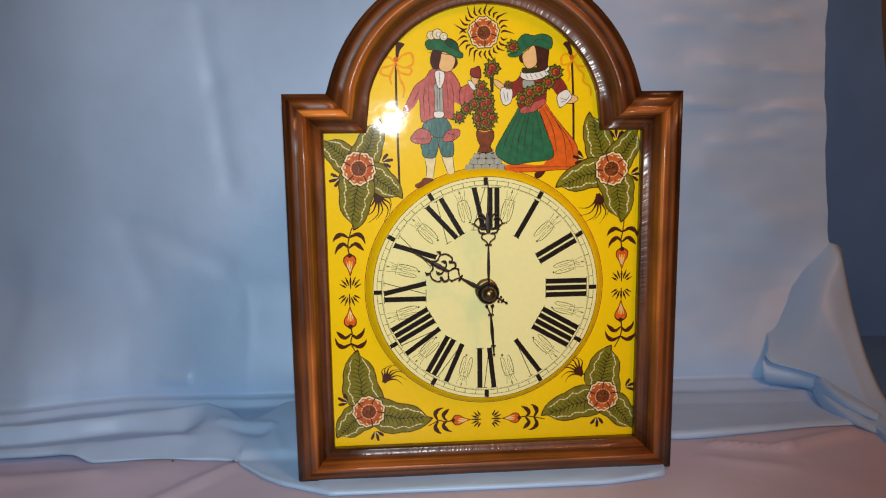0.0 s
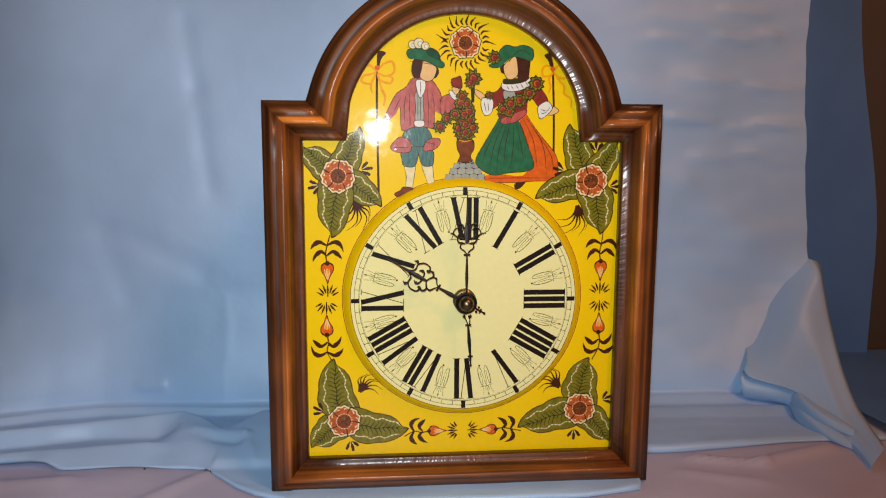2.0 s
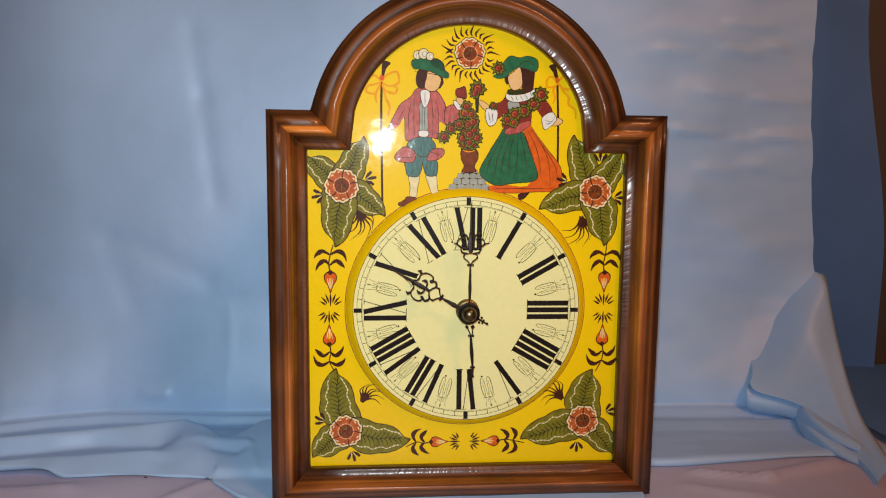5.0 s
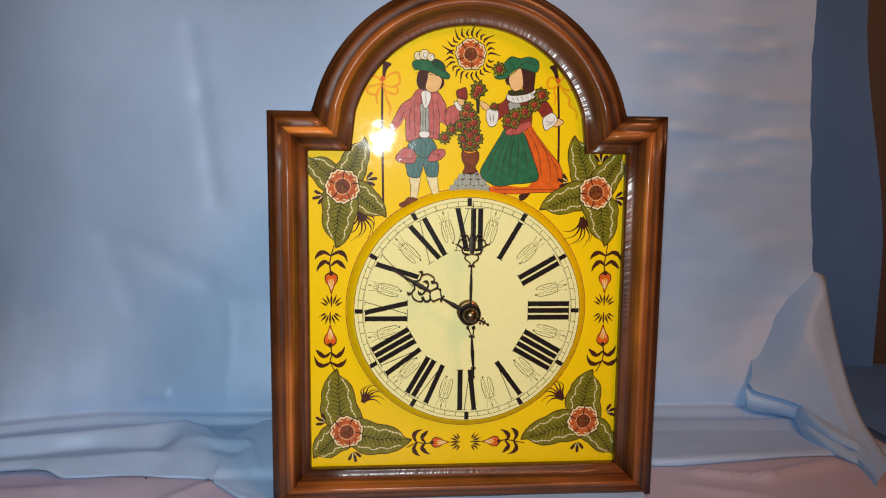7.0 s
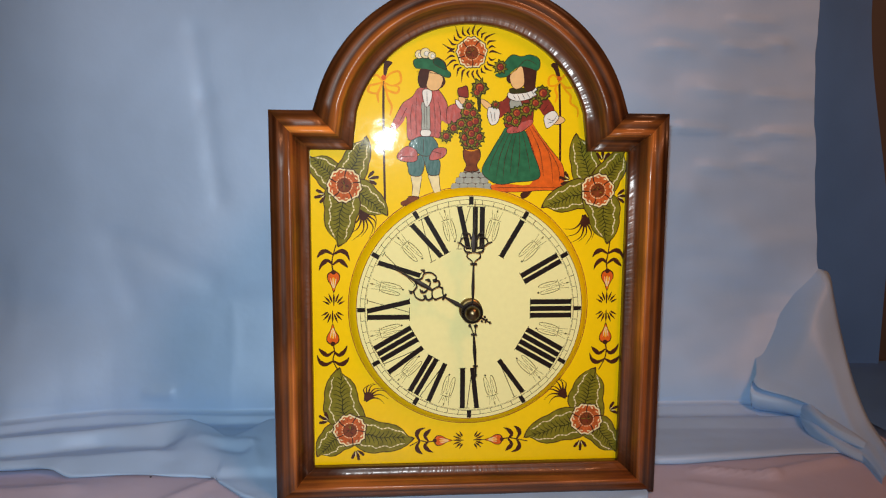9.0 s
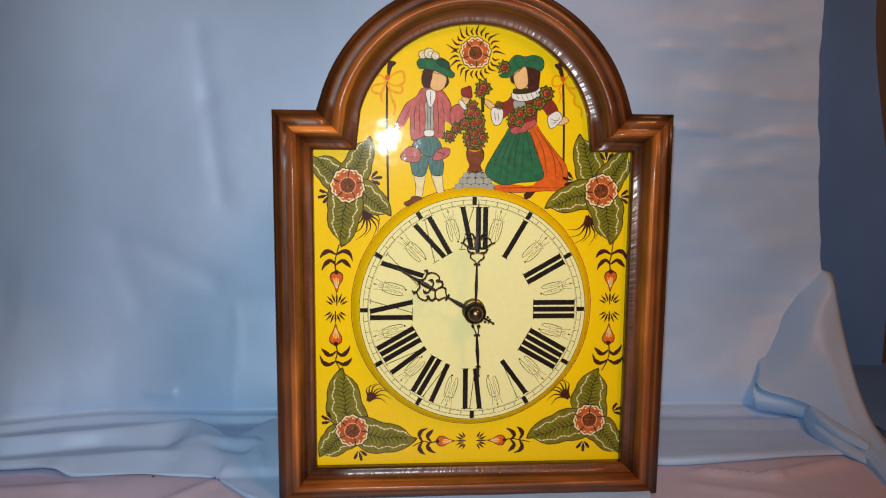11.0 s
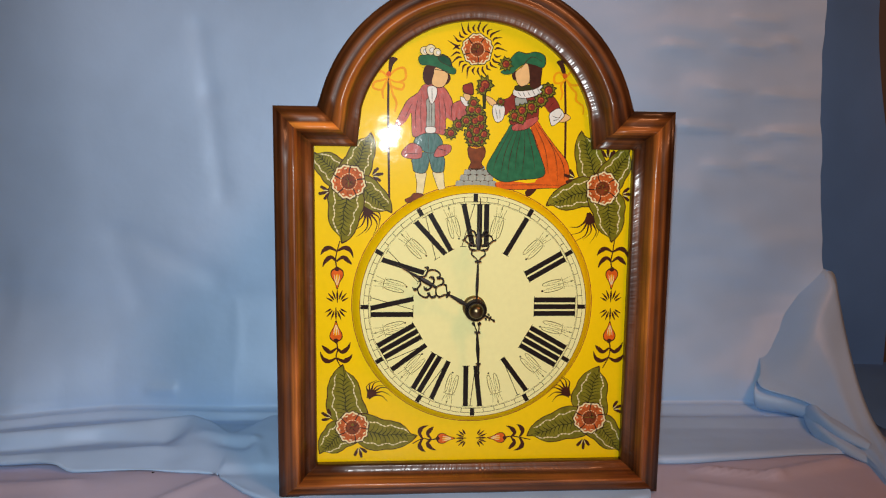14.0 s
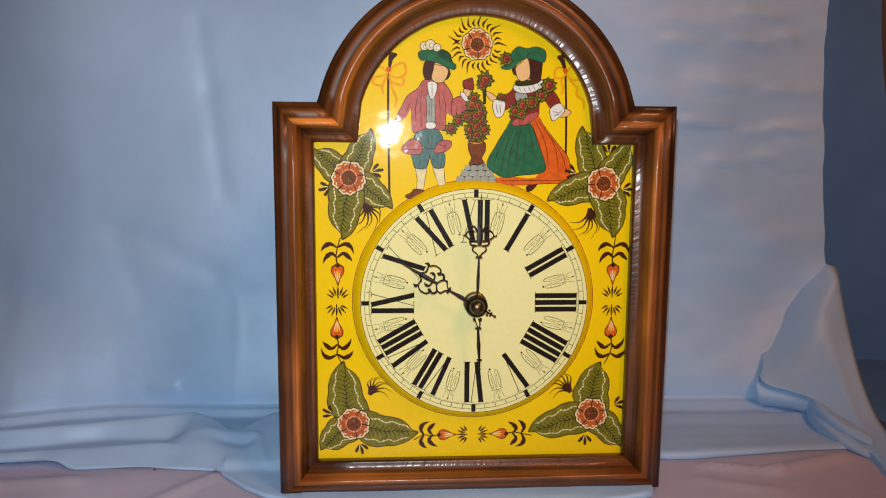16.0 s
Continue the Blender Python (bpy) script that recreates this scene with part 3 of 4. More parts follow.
def polar(c, r, degrees):
    return (c[0] + r * math.cos(radians(degrees)), c[1] + r * math.sin(radians(degrees)))


def leaf(root, tip, half, bend=0.0, over=0):
    """A waisted olive leaf with a dark edge, dark veins and a beaded cream line inside each margin."""
    b = Brush(PANEL - 0.00012 * over)
    root, tip = Vector(root), Vector(tip)
    d = tip - root
    side = Vector((-d.y, d.x)).normalized()
    lean = 1 if bend >= 0 else -1

    def spot(t, s):
        late = 0.05 * lean * (1 if s > 0 else -1)
        w = 1.12 * half * float(np.interp(t - late, (-0.1, 0.05, 0.20, 0.36, 0.50, 0.64, 0.78, 0.88, 0.95, 1.02), (0.50, 0.75, 1.00, 1.00, 0.86, 0.84, 0.70, 0.44, 0.18, 0.0)))
        return root + d * t + side * (s * max(w, 0) + bend * math.sin(math.pi * t) + 1.4 * lean * smooth(0.8, 1.0, t))

    def outline(grow):
        ts = [i / 18 for i in range(19)]
        ends = [spot(1.0, 0) + d.normalized() * (1.0 + grow * 2.0)]
        return [spot(t, 1) + side * grow for t in ts[:-1]] + ends + [spot(t, -1) - side * grow for t in reversed(ts[:-1])]
    b.fill(outline(0.40), BROWN, 1, True, 2)
    b.fill(outline(-0.25), OLIVE, 2, True, 2)
    b.stroke([spot(t / 6, 0.05 * (-1) ** t) for t in range(7)], DARK_OLIVE, 0.9, 0.3, 3)
    for i in range(2, 13):
        t = i / 14.5
        for s in (-1, 1):
            b.stroke([spot(t, 0), spot(t + 0.05, 0.28 * s), spot(t + 0.06, 0.52 * s)], DARK_OLIVE, 0.75, 0.12, 3 + 0.1 * i, steps=3)
    for s in (-1, 1):
        line = curve_through([tuple(spot(0.14 + 0.075 * i, s * (0.64 + 0.07 * math.sin(2.1 * i + s)))) for i in range(11)], False, 4)
        b.stroke([(p[0], p[1]) for p in line], PALE, 0.35, 0.3, 5, smooth_line=False)
        for i in range(0, len(line) - 3, 3):
            b.stroke([(line[i][0], line[i][1]), (line[i + 1][0], line[i + 1][1]), (line[i + 2][0], line[i + 2][1])], PALE, 0.5, 0.5, 6, mid=random.uniform(0.8, 1.35), steps=2)
    b.done("painted_leaf")


def rose(c, r, name="painted_rose"):
    """A red rose of five notched petals with cream edges round a rust-brown heart."""
    b = Brush(PANEL - 0.0005)
    turn = random.uniform(0, 72)

    def edge(a):
        u = (a / 72.0) % 1.0
        return 1.02 - 0.13 * (1 - smooth(0.0, 0.14, min(u, 1 - u))) + 0.045 * math.cos(math.tau * u * 3)
    for k, (rr, m) in enumerate(((1.09, BROWN), (1.03, PALE), (0.92, RED))):
        b.fill([polar(c, r * (edge(4 * i) - 1.0 + rr), turn + 4 * i) for i in range(90)], m, 5 + k, False)
    for i in range(5):
        a = turn + 72 * i
        b.stroke([polar(c, r * 0.42, a + 1), polar(c, r * 0.65, a + 4), polar(c, r * 0.96, a)], BROWN, r * 0.06, r * 0.09, 9)
        for j in (-20, 0, 20):
            b.stroke([polar(c, r * 0.80, a + 36 + j), polar(c, r * 0.66, a + 38 + j)], RUST, r * 0.05, r * 0.02, 9.4)
        b.stroke([polar(c, r * 0.86, a + 14), polar(c, r * 0.83, a + 25)], PALE, r * 0.05, r * 0.10, 9.7)
        b.stroke([polar(c, r * 0.83, a + 46), polar(c, r * 0.86, a + 58)], PALE, r * 0.10, r * 0.05, 9.7)
    for i in range(18):
        b.stroke([polar(c, r * 0.50, turn + 20 * i), polar(c, r * 0.51, turn + 20 * i + 12)], PALE, r * 0.05, r * 0.035, 10)
    b.disc(c, r * 0.43, BROWN, 11, 20, 0.03, 10)
    b.disc(c, r * 0.40, RUST, 12, 20, 0.05, 9)
    for i in range(16):
        a = random.uniform(0, 360)
        b.stroke([polar(c, r * random.uniform(0.02, 0.18), a), polar(c, r * random.uniform(0.24, 0.37), a + 14)], (OLIVE, BROWN, DEEP_RED, BROWN)[i % 4], r * 0.055, r * 0.03, 13 + 0.2 * i)
    b.done(name)


def drops(c, degrees, size=8.2, count=3, spread=38):
    """A little fan of dark brush dabs, heavy at the outer end."""
    b = Brush(PANEL - 0.00048)
    for i in range(count):
        a = degrees + spread * (i - (count - 1) / 2)
        n = size * (1 if i == (count - 1) / 2 else 0.86)
        b.stroke([polar(c, 1.0, a), polar(c, n * 0.45, a + 4), polar(c, n * 0.8, a + 2), polar(c, n, a)], BROWN, 0.2, 1.1, 3, mid=2.3)
        b.disc(polar(c, n * 0.90, a + 1), 1.05, BROWN, 4 + 0.2 * i, 9)
        if i:
            b.stroke([polar(c, 1.5, a - spread / 2), polar(c, n * 0.62, a - spread / 2)], PALE, 0.15, 0.15, 3.5, mid=0.55)
    b.done("painted_fan")


def roots(c, degrees, size):
    """A spray of dark tendrils that spring from one heavy dab and curl to one side."""
    curl = 16 if degrees < 90 else -16
    for i in range(7):
        b = Brush()
        a = degrees + 15 * (i - 3)
        n = size * (0.85, 1.0, 1.1, 0.95, 1.05, 0.9, 0.75)[i]
        b.stroke([c, polar(c, n * 0.35, a * 0.75 + degrees * 0.25 + curl * 0.5), polar(c, n * 0.7, a + curl * 0.2), polar(c, n, a - curl)], BROWN, 2.6, 0.12, 2 + 0.3 * i, mid=1.0)
        b.done("painted_tendril")


def tulip(c, degrees, size=1.0, tail=(0, -25)):
    """A tulip bud on a leafy stem; degrees: the way in which the bud points."""
    b = Brush()
    ca, sa = math.cos(radians(degrees - 90)), math.sin(radians(degrees - 90))

    def to(*pts):
        return [(c[0] + size * (x * ca - y * sa), c[1] + size * (x * sa + y * ca)) for x, y in pts]
    b.stroke(to((0, -4), (1.0, -11), (0, -17), tail), BROWN, 1.0, 0.7, 1)
    for s in (-1, 1):
        b.stroke(to((0.4, -10), (s * 4, -13.0), (s * 8, -10), (s * 9.8, -7 + s)), BROWN, 0.9, 0.2, 2.5 + 0.3 * s, mid=3.3)
        b.stroke(to((0.2, -17), (s * 5, -19.5), (s * 9, -17.5), (s * 11, -13.5 - s)), BROWN, 0.9, 0.2, 3.5 + 0.3 * s, mid=3.5)
    b.fill(to((0, 9.5), (1.8, 4.5), (4.3, 0), (3.9, -4), (0, -6), (-3.9, -4), (-4.3, 0), (-1.8, 4.5)), BROWN, 4)
    b.fill(to((0, 8.2), (1.5, 4), (3.7, 0), (3.3, -3.4), (0, -5), (-3.3, -3.4), (-3.7, 0), (-1.5, 4)), ORANGE, 5)
    b.fill(to((-0.2, 7), (0.9, 3), (1.2, 0), (0, -1.5), (-1.2, 0), (-1.0, 3)), AMBER, 6)
    for s in (-0.9, 0.2, 1.1):
        b.stroke(to((s * 0.3, 6), (s * 1.3, 2.5), (s * 1.9, -1)), PALE, 0.3, 0.2, 7, mid=0.6)
    b.disc(to((0, -5))[0], 1.7 * size, BROWN, 7, 10)
    for i in range(7):
        a = radians(90 + 19 * (i - 3))
        n = (9.0, 10.4, 10.8, 10.4, 10.8, 10.4, 9.0)[i]
        near = 1.2 if i == 3 else 3.8
        b.stroke(to((near * math.cos(a), 19.5 - near * math.sin(a)), (n * 0.6 * math.cos(a), 19.5 - n * 0.62 * math.sin(a)), (n * math.cos(a), 19.5 - n * math.sin(a) * 0.95)), BROWN, 0.5, 0.25, 3 + 0.2 * i, mid=1.45)
    b.done("painted_tulip")


# corner bouquets: heart of the rose, leaf tips and half widths
CORNERS = (
    ((-85, 84), (((-107, 104), 9, 1), ((-72, 116), 9, -1), ((-58, 63), 9, 2), ((-91, 44), 11, 0))),
    ((88, 81), (((74, 119), 10, 2), ((107, 107), 9, 0), ((51, 68), 9.5, -2), ((94, 45), 11, 2))),
    ((-83, -87), (((-88, -43), 12, 3), ((-104, -106), 10, -2), ((-39, -92), 11, -3))),
    ((85, -82), (((92, -46), 12, 3), ((42, -96), 11, -1), ((107, -108), 9.5, 2))),
)
for heart, leaves in CORNERS:
    for i, (tip, half, bend) in enumerate(leaves):
        leaf(heart, tip, half, bend, i)
    rose(heart, 10.8)
for place, degrees in (((-97, 78), 195), ((-70, 88), 10), ((91, 101), 90), ((69, 88), 165), ((101, 77), 0), ((-97, -80), 150), ((-79, -101), -75), ((101, -76), 20), ((81, -97), -90)):
    drops(place, degrees)
for place, degrees, size in (((-74, 68), -75, 20), ((79, 64), -85, 20), ((-72, -66), 50, 16), ((70, -66), 140, 18)):
    roots(place, degrees, size)
tulip((-93, 20), -90, 1.0, (-2, -24))
tulip((-94, -20), 90, 1.0, (4, -25))
tulip((97, 20), -90, 1.0, (-1, -26))
tulip((97, -21), 90, 1.0, (-4, -25))
tulip((-19, -96), 0, 0.88, (4, -25))
tulip((20, -96), 180, 0.88, (-2, -26))

# sun-like rose at the head of the arch
for i in range(26):
    b = Brush(start=1)
    a = 360 * i / 26
    n = (20.5, 16.5, 18.5)[i % 3]
    s = 1 if i < 13 else -1
    b.stroke([polar((0, 172), 11.6, a), polar((0, 172), 14, a + 5 * s), polar((0, 172), n, a - 2 * s)], BROWN, 0.7, 0.12, 1, mid=1.5)
    b.done("painted_ray")
rose((0, 172), 9.6)

# beribboned crooks
for horn, staff, bows in (
        (((-58.4, 154.5), (-58.4, 163.2), (-56.6, 166.1), (-52.5, 164.8), (-55.5, 161.1), (-57.3, 154.5)), ((-58.4, 155.2), (-58.7, 129.6), (-57.9, 71.8)),
         (((-58.8, 152.7), (-62.9, 156.6), (-67.7, 155.8), (-69.1, 158.6)), ((-58.8, 152.3), (-63.2, 150.8), (-67.7, 149.6), (-68.4, 146), (-62.5, 145), (-59.2, 151.6)), ((-58.4, 152.7), (-54.4, 157.5), (-48.4, 159.1), (-47.3, 152.5), (-52.9, 149.9), (-58.1, 152)),
          ((-58, 151.2), (-56.6, 147.3), (-49.9, 145.2), (-48.4, 148.9), (-53.6, 150.2)), ((-59.5, 151.2), (-62.5, 144.2), (-61.7, 138.8)), ((-57.7, 151.3), (-55.8, 142.5), (-53.2, 136.4), (-54.3, 130.5)))),
        (((60.2, 155.3), (58.8, 163), (56.4, 166.3), (53.4, 164.8), (56.2, 161.1), (58.3, 154.9)), ((59.4, 156), (60.9, 124), (61.6, 79.6)),
         (((59.8, 154.6), (55.9, 158.2), (52.5, 156.3), (52.7, 151.5), (57.2, 151.6), (59.8, 154.2)), ((60.2, 154.6), (63.1, 158.3), (67, 159.1)), ((60.2, 153.8), (64.2, 150.2), (69.6, 150.7), (67.9, 154)),
          ((59.5, 153.5), (56.9, 149.3), (58.2, 144.5), (56.9, 140.1)), ((60.6, 153.1), (64.3, 148), (67.5, 144.7), (67.6, 139.9), (72.4, 136.2), (72.6, 130.6))))):
    b = Brush()
    b.stroke(staff, BROWN, 1.5, 1.5, 1)
    b.fill(horn, BROWN, 2)
    for k, bow in enumerate(bows):
        b.stroke(bow, AMBER, 1.1, 0.9, 3 + k, mid=1.7)
    b.disc(staff[0], 1.7, ORANGE, 9, 10)
    b.done("painted_crook")


def sprig(b, c, r, bloom=True):
    """A small dark star of leaves, with or without a red bloom."""
    turn = random.uniform(0, 60)
    reach = [random.uniform(0.86, 1.12) if i % 2 else random.uniform(0.66, 0.80) for i in range(18)]
    for k, (m, g) in enumerate(((DARK_OLIVE, 1.0), (OLIVE, 0.80))):
        b.fill([polar(c, r * g * reach[i], turn + 20 * i) for i in range(18)], m, b.coat + k, False)
    for i in range(6):
        b.stroke([polar(c, r * 0.4, turn + 60 * i), polar(c, r * 0.85, turn + 60 * i + 8)], DARK_OLIVE, r * 0.10, r * 0.04, b.coat + 1.1 + 0.02 * i, steps=2)
    if bloom:
        b.disc(c, r * 0.50, BROWN, b.coat + 2, 10)
        b.disc(c, r * 0.42, DEEP_RED, b.coat + 3, 10)
        b.stroke([polar(c, r * 0.26, turn + 30 * i) for i in range(8)], RED, r * 0.08, r * 0.16, b.coat + 4, steps=1)


# stone steps, urn and rose bush
b = Brush()
for row, (x0, x1, z0, z1, n) in enumerate(((-13.5, 15, 81, 85.5, 5), (-10.5, 12.5, 85.5, 89.5, 4), (-8, 10, 89.5, 93, 4), (-5, 7, 93, 95.5, 3))):
    b.fill([(x0, z0), (x1, z0), (x1 - 1, z1), (x0 + 1, z1)], BROWN, 1, False)
    for i in range(n):
        u, v = x0 + 0.4 + (x1 - x0 - 0.8) * i / n, x0 + 0.4 + (x1 - x0 - 0.8) * (i + 1) / n
        b.fill([(u + 0.3, z0 + 0.4), (v - 0.3, z0 + 0.4), (v - 0.4, z1 - 0.35), (u + 0.6, z1 - 0.35)], GREY, 2)
b.done("painted_steps")
b = Brush(start=3)
b.fill(((-4.5, 108.9), (5.4, 109), (6.8, 103), (4.4, 97.9), (5.3, 93.8), (-4.3, 93.7), (-3.1, 97.8), (-5.1, 102.8)), BROWN, 2)
b.fill(((-4, 108.5), (4.9, 108.6), (6.3, 103), (3.8, 97.9), (4.8, 94.1), (-3.8, 94), (-2.6, 97.8), (-4.6, 102.8)), RUST, 3)
b.stroke(((-3.6, 108.4), (0.5, 107.4), (4.9, 108.8)), AMBER, 0.7, 0.7, 4)
b.coat = 5
b.fill(((3.7, 144.3), (6.6, 144.3), (6.4, 133.4), (4.5, 133.3)), DARK_OLIVE, 4.5, False)
b.coat = 8
for c, r in (((-2.8, 112.3), 4.59459), ((2.9, 112.4), 5.13514), ((-4.1, 116.4), 5.13514), ((5.4, 116.8), 5.13514), ((0.4, 113.6), 4.59459), ((-3.0, 121.7), 4.59459), ((3.4, 121.8), 4.59459), ((0.3, 119.0), 5.13514), ((-4.3, 126.7), 5.40541), ((2.7, 127.4), 5.67568), ((-0.8, 125.5), 4.59459), ((-3.1, 133.0), 5.13514), ((1.3, 132.4), 4.59459), ((-1.9, 137.3), 4.86486), ((5.5, 149.3), 6.48649), ((3.6, 146.1), 4.32432)):
    b.coat += 1.25
    sprig(b, c, r)
b.coat += 5
b.fill(((-9.3, 148.4), (-6.6, 149.6), (-2.8, 150.3), (-1.8, 142.9), (-5.2, 142.6), (-9, 144)), BROWN, b.coat)
b.fill(((-8.8, 148), (-6.5, 149.2), (-3.3, 149.7), (-2.4, 143.4), (-5.2, 143.1), (-8.5, 144.4)), DEEP_RED, b.coat + 1)
b.done("painted_rose_bush")

# two figures in old-time dress, kept to plain blocks of colour
def outset(pts, by):
    """The outline moved away from its middle."""
    mid = Vector((sum(p[0] for p in pts) / len(pts), sum(p[1] for p in pts) / len(pts)))
    return [tuple(Vector(p) + (Vector(p) - mid).normalized() * by) for p in pts]


b = Brush(start=3)
for pts, m in (
        (((-40.1, 91.1), (-33.5, 90.9), (-34, 84.8), (-35.6, 75.9), (-39.4, 75.6), (-39.1, 83.5)), PALE),
        (((-28.4, 91.4), (-22.1, 91.5), (-21.2, 84.9), (-20.6, 79.2), (-24.1, 78.8), (-27.1, 86.1)), PALE),
        (((-35.6, 76.1), (-36.2, 73.3), (-41.3, 71), (-45.7, 70.5), (-46.9, 72.6), (-43.2, 74.3), (-41.3, 76.5)), RUST),
        (((-42.1, 99.9), (-32, 105), (-31.3, 98.7), (-33.8, 90.9), (-40.8, 91.3), (-42.1, 96.1)), TEAL),
        (((-32, 105), (-21.8, 101.4), (-21.1, 93.8), (-22.6, 91.2), (-28.4, 91.7), (-30.7, 98.8)), TEAL),
        (((-34.6, 116.9), (-27, 117), (-22.3, 110.2), (-26.3, 104.8), (-32, 104), (-36.4, 106.2), (-41.5, 109.9), (-39, 115)), TEAL),
        (((-49.1, 104.8), (-43.4, 109.9), (-37.7, 108.1), (-36.2, 105), (-37, 100.6), (-42.7, 99.9), (-48.4, 101.3)), COAT_RED),
        (((-26.9, 105.1), (-23.8, 108.7), (-17.4, 109), (-17, 105.2), (-21.2, 102), (-27.5, 101.3)), COAT_RED),
        (((-34.9, 148.5), (-24.2, 148.7), (-17.8, 141.4), (-15.8, 135.2), (-15.3, 125.3), (-20.4, 127.1), (-20.8, 116.5), (-27, 117), (-34.6, 116.9), (-42.2, 114.9), (-43.1, 129.8), (-46.6, 124.8), (-52.9, 119.5), (-54.4, 121.2), (-49.2, 132.2), (-45.4, 138.5), (-39.2, 142.9)), COAT_RED),
        (((-16.2, 134.6), (-12.7, 137.8), (-9.5, 137.8), (-6.3, 134.2), (-6.9, 129.2), (-15.3, 125.3)), COAT_RED),
        (((-10.5, 140.9), (-8.3, 140.3), (-3.8, 136.4), (-7, 135.1), (-9.9, 138.1)), WHITE),
        (((-8.7, 142.6), (-5.2, 143.1), (-4.1, 140.4), (-6.4, 138.5)), SKIN),
        (((-55.4, 121), (-52.7, 122), (-51.9, 119.8), (-54.4, 117.5), (-56.4, 118.5)), SKIN),
        (((-33.2, 138.7), (-28.5, 138.8), (-27.9, 130.1), (-28, 121.4), (-33, 121.3), (-32.8, 130)), GREY),
        (((-33.4, 120.7), (-27.7, 120.7), (-27.9, 117.4), (-33, 117.3)), WHITE),
        (((-32.3, 147.1), (-27.3, 147.2), (-26.6, 142.5), (-28.9, 136.9), (-30.7, 136.9), (-32.3, 142.4)), WHITE),
        (((-33.7, 160.8), (-27.5, 160.9), (-28.6, 154.8), (-30.5, 149.2), (-34.2, 149.8), (-35.5, 154.6)), BROWN),
        (((-18.6, 155.6), (-17.9, 152.5), (-19.8, 149.4), (-21.1, 150.6), (-19.9, 154.9)), BROWN),
        (((-27.4, 159.7), (-19.9, 156.2), (-19.8, 151.9), (-22.3, 147.8), (-26.7, 147.2), (-29.9, 149.8), (-28.7, 155.4)), SKIN),
        (((-38.7, 165), (-36.9, 167.4), (-30.6, 167.9), (-25.6, 167.7), (-22.5, 168.1), (-18.1, 165.4), (-16.8, 161.1), (-14.2, 158.7), (-14.8, 156), (-18.6, 156.2), (-25.6, 159.7), (-31.8, 161.1), (-36.8, 161.3)), BOTTLE),
        (((-25.4, 166.1), (-21.9, 167.4), (-18.3, 164.8), (-17.3, 160.9), (-20.6, 162), (-24.1, 163.7)), DARK_GREEN)):
    b.fill(m=BROWN, pts=outset(pts, 0.45))
    b.fill(pts, m)
for line in (((-39.2, 138.6), (-40.6, 129.9), (-40, 117.5)), ((-36.7, 142.3), (-37.1, 129.9), (-36.5, 117.5)), ((-25.4, 142.5), (-24.3, 130.1), (-24.4, 117.7)), ((-22.2, 140.1), (-20.7, 132.7), (-20.7, 127.7)), ((-42.9, 136), (-47.9, 126.1)), ((-32.1, 115.1), (-31.9, 105)), ((-29.8, 146.8), (-29.6, 137.5)), ((-31.6, 138.7), (-31.5, 121.3)), ((-29.9, 136.9), (-29.7, 121.3)), ((-26.3, 107), (-19.3, 105.2)), ((-47.8, 103.3), (-37.7, 103.1)), ((-36.8, 159.5), (-26.8, 158.5), (-18, 156.8))):
    b.stroke(line, BROWN, 0.15, 0.15, mid=0.42)
    b.coat += 0.3
b.coat += 4
for c, r in (((-35.0, 170.3), 2.6), ((-30.9, 171.1), 3.2), ((-26.7, 169.5), 2.4)):
    b.coat += 5
    b.disc(c, r + 0.4, BROWN, b.coat)
    b.disc(c, r, PALE, b.coat + 1)
    b.disc((c[0] + 0.25 * r, c[1] - 0.1 * r), r * 0.58, GREY, b.coat + 2)
    b.disc((c[0] + 0.3 * r, c[1] - 0.1 * r), r * 0.45, WHITE, b.coat + 3)
b.coat += 5
for c, r in (((-11.9, 122.6), 4.86486), ((-16.9, 117.1), 4.86486), ((-6.8, 125.4), 4.59459)):
    b.coat += 1.25
    sprig(b, c, r)
b.coat += 5
b.done("painted_figure", label="plain painted figure in a red coat and green hat")

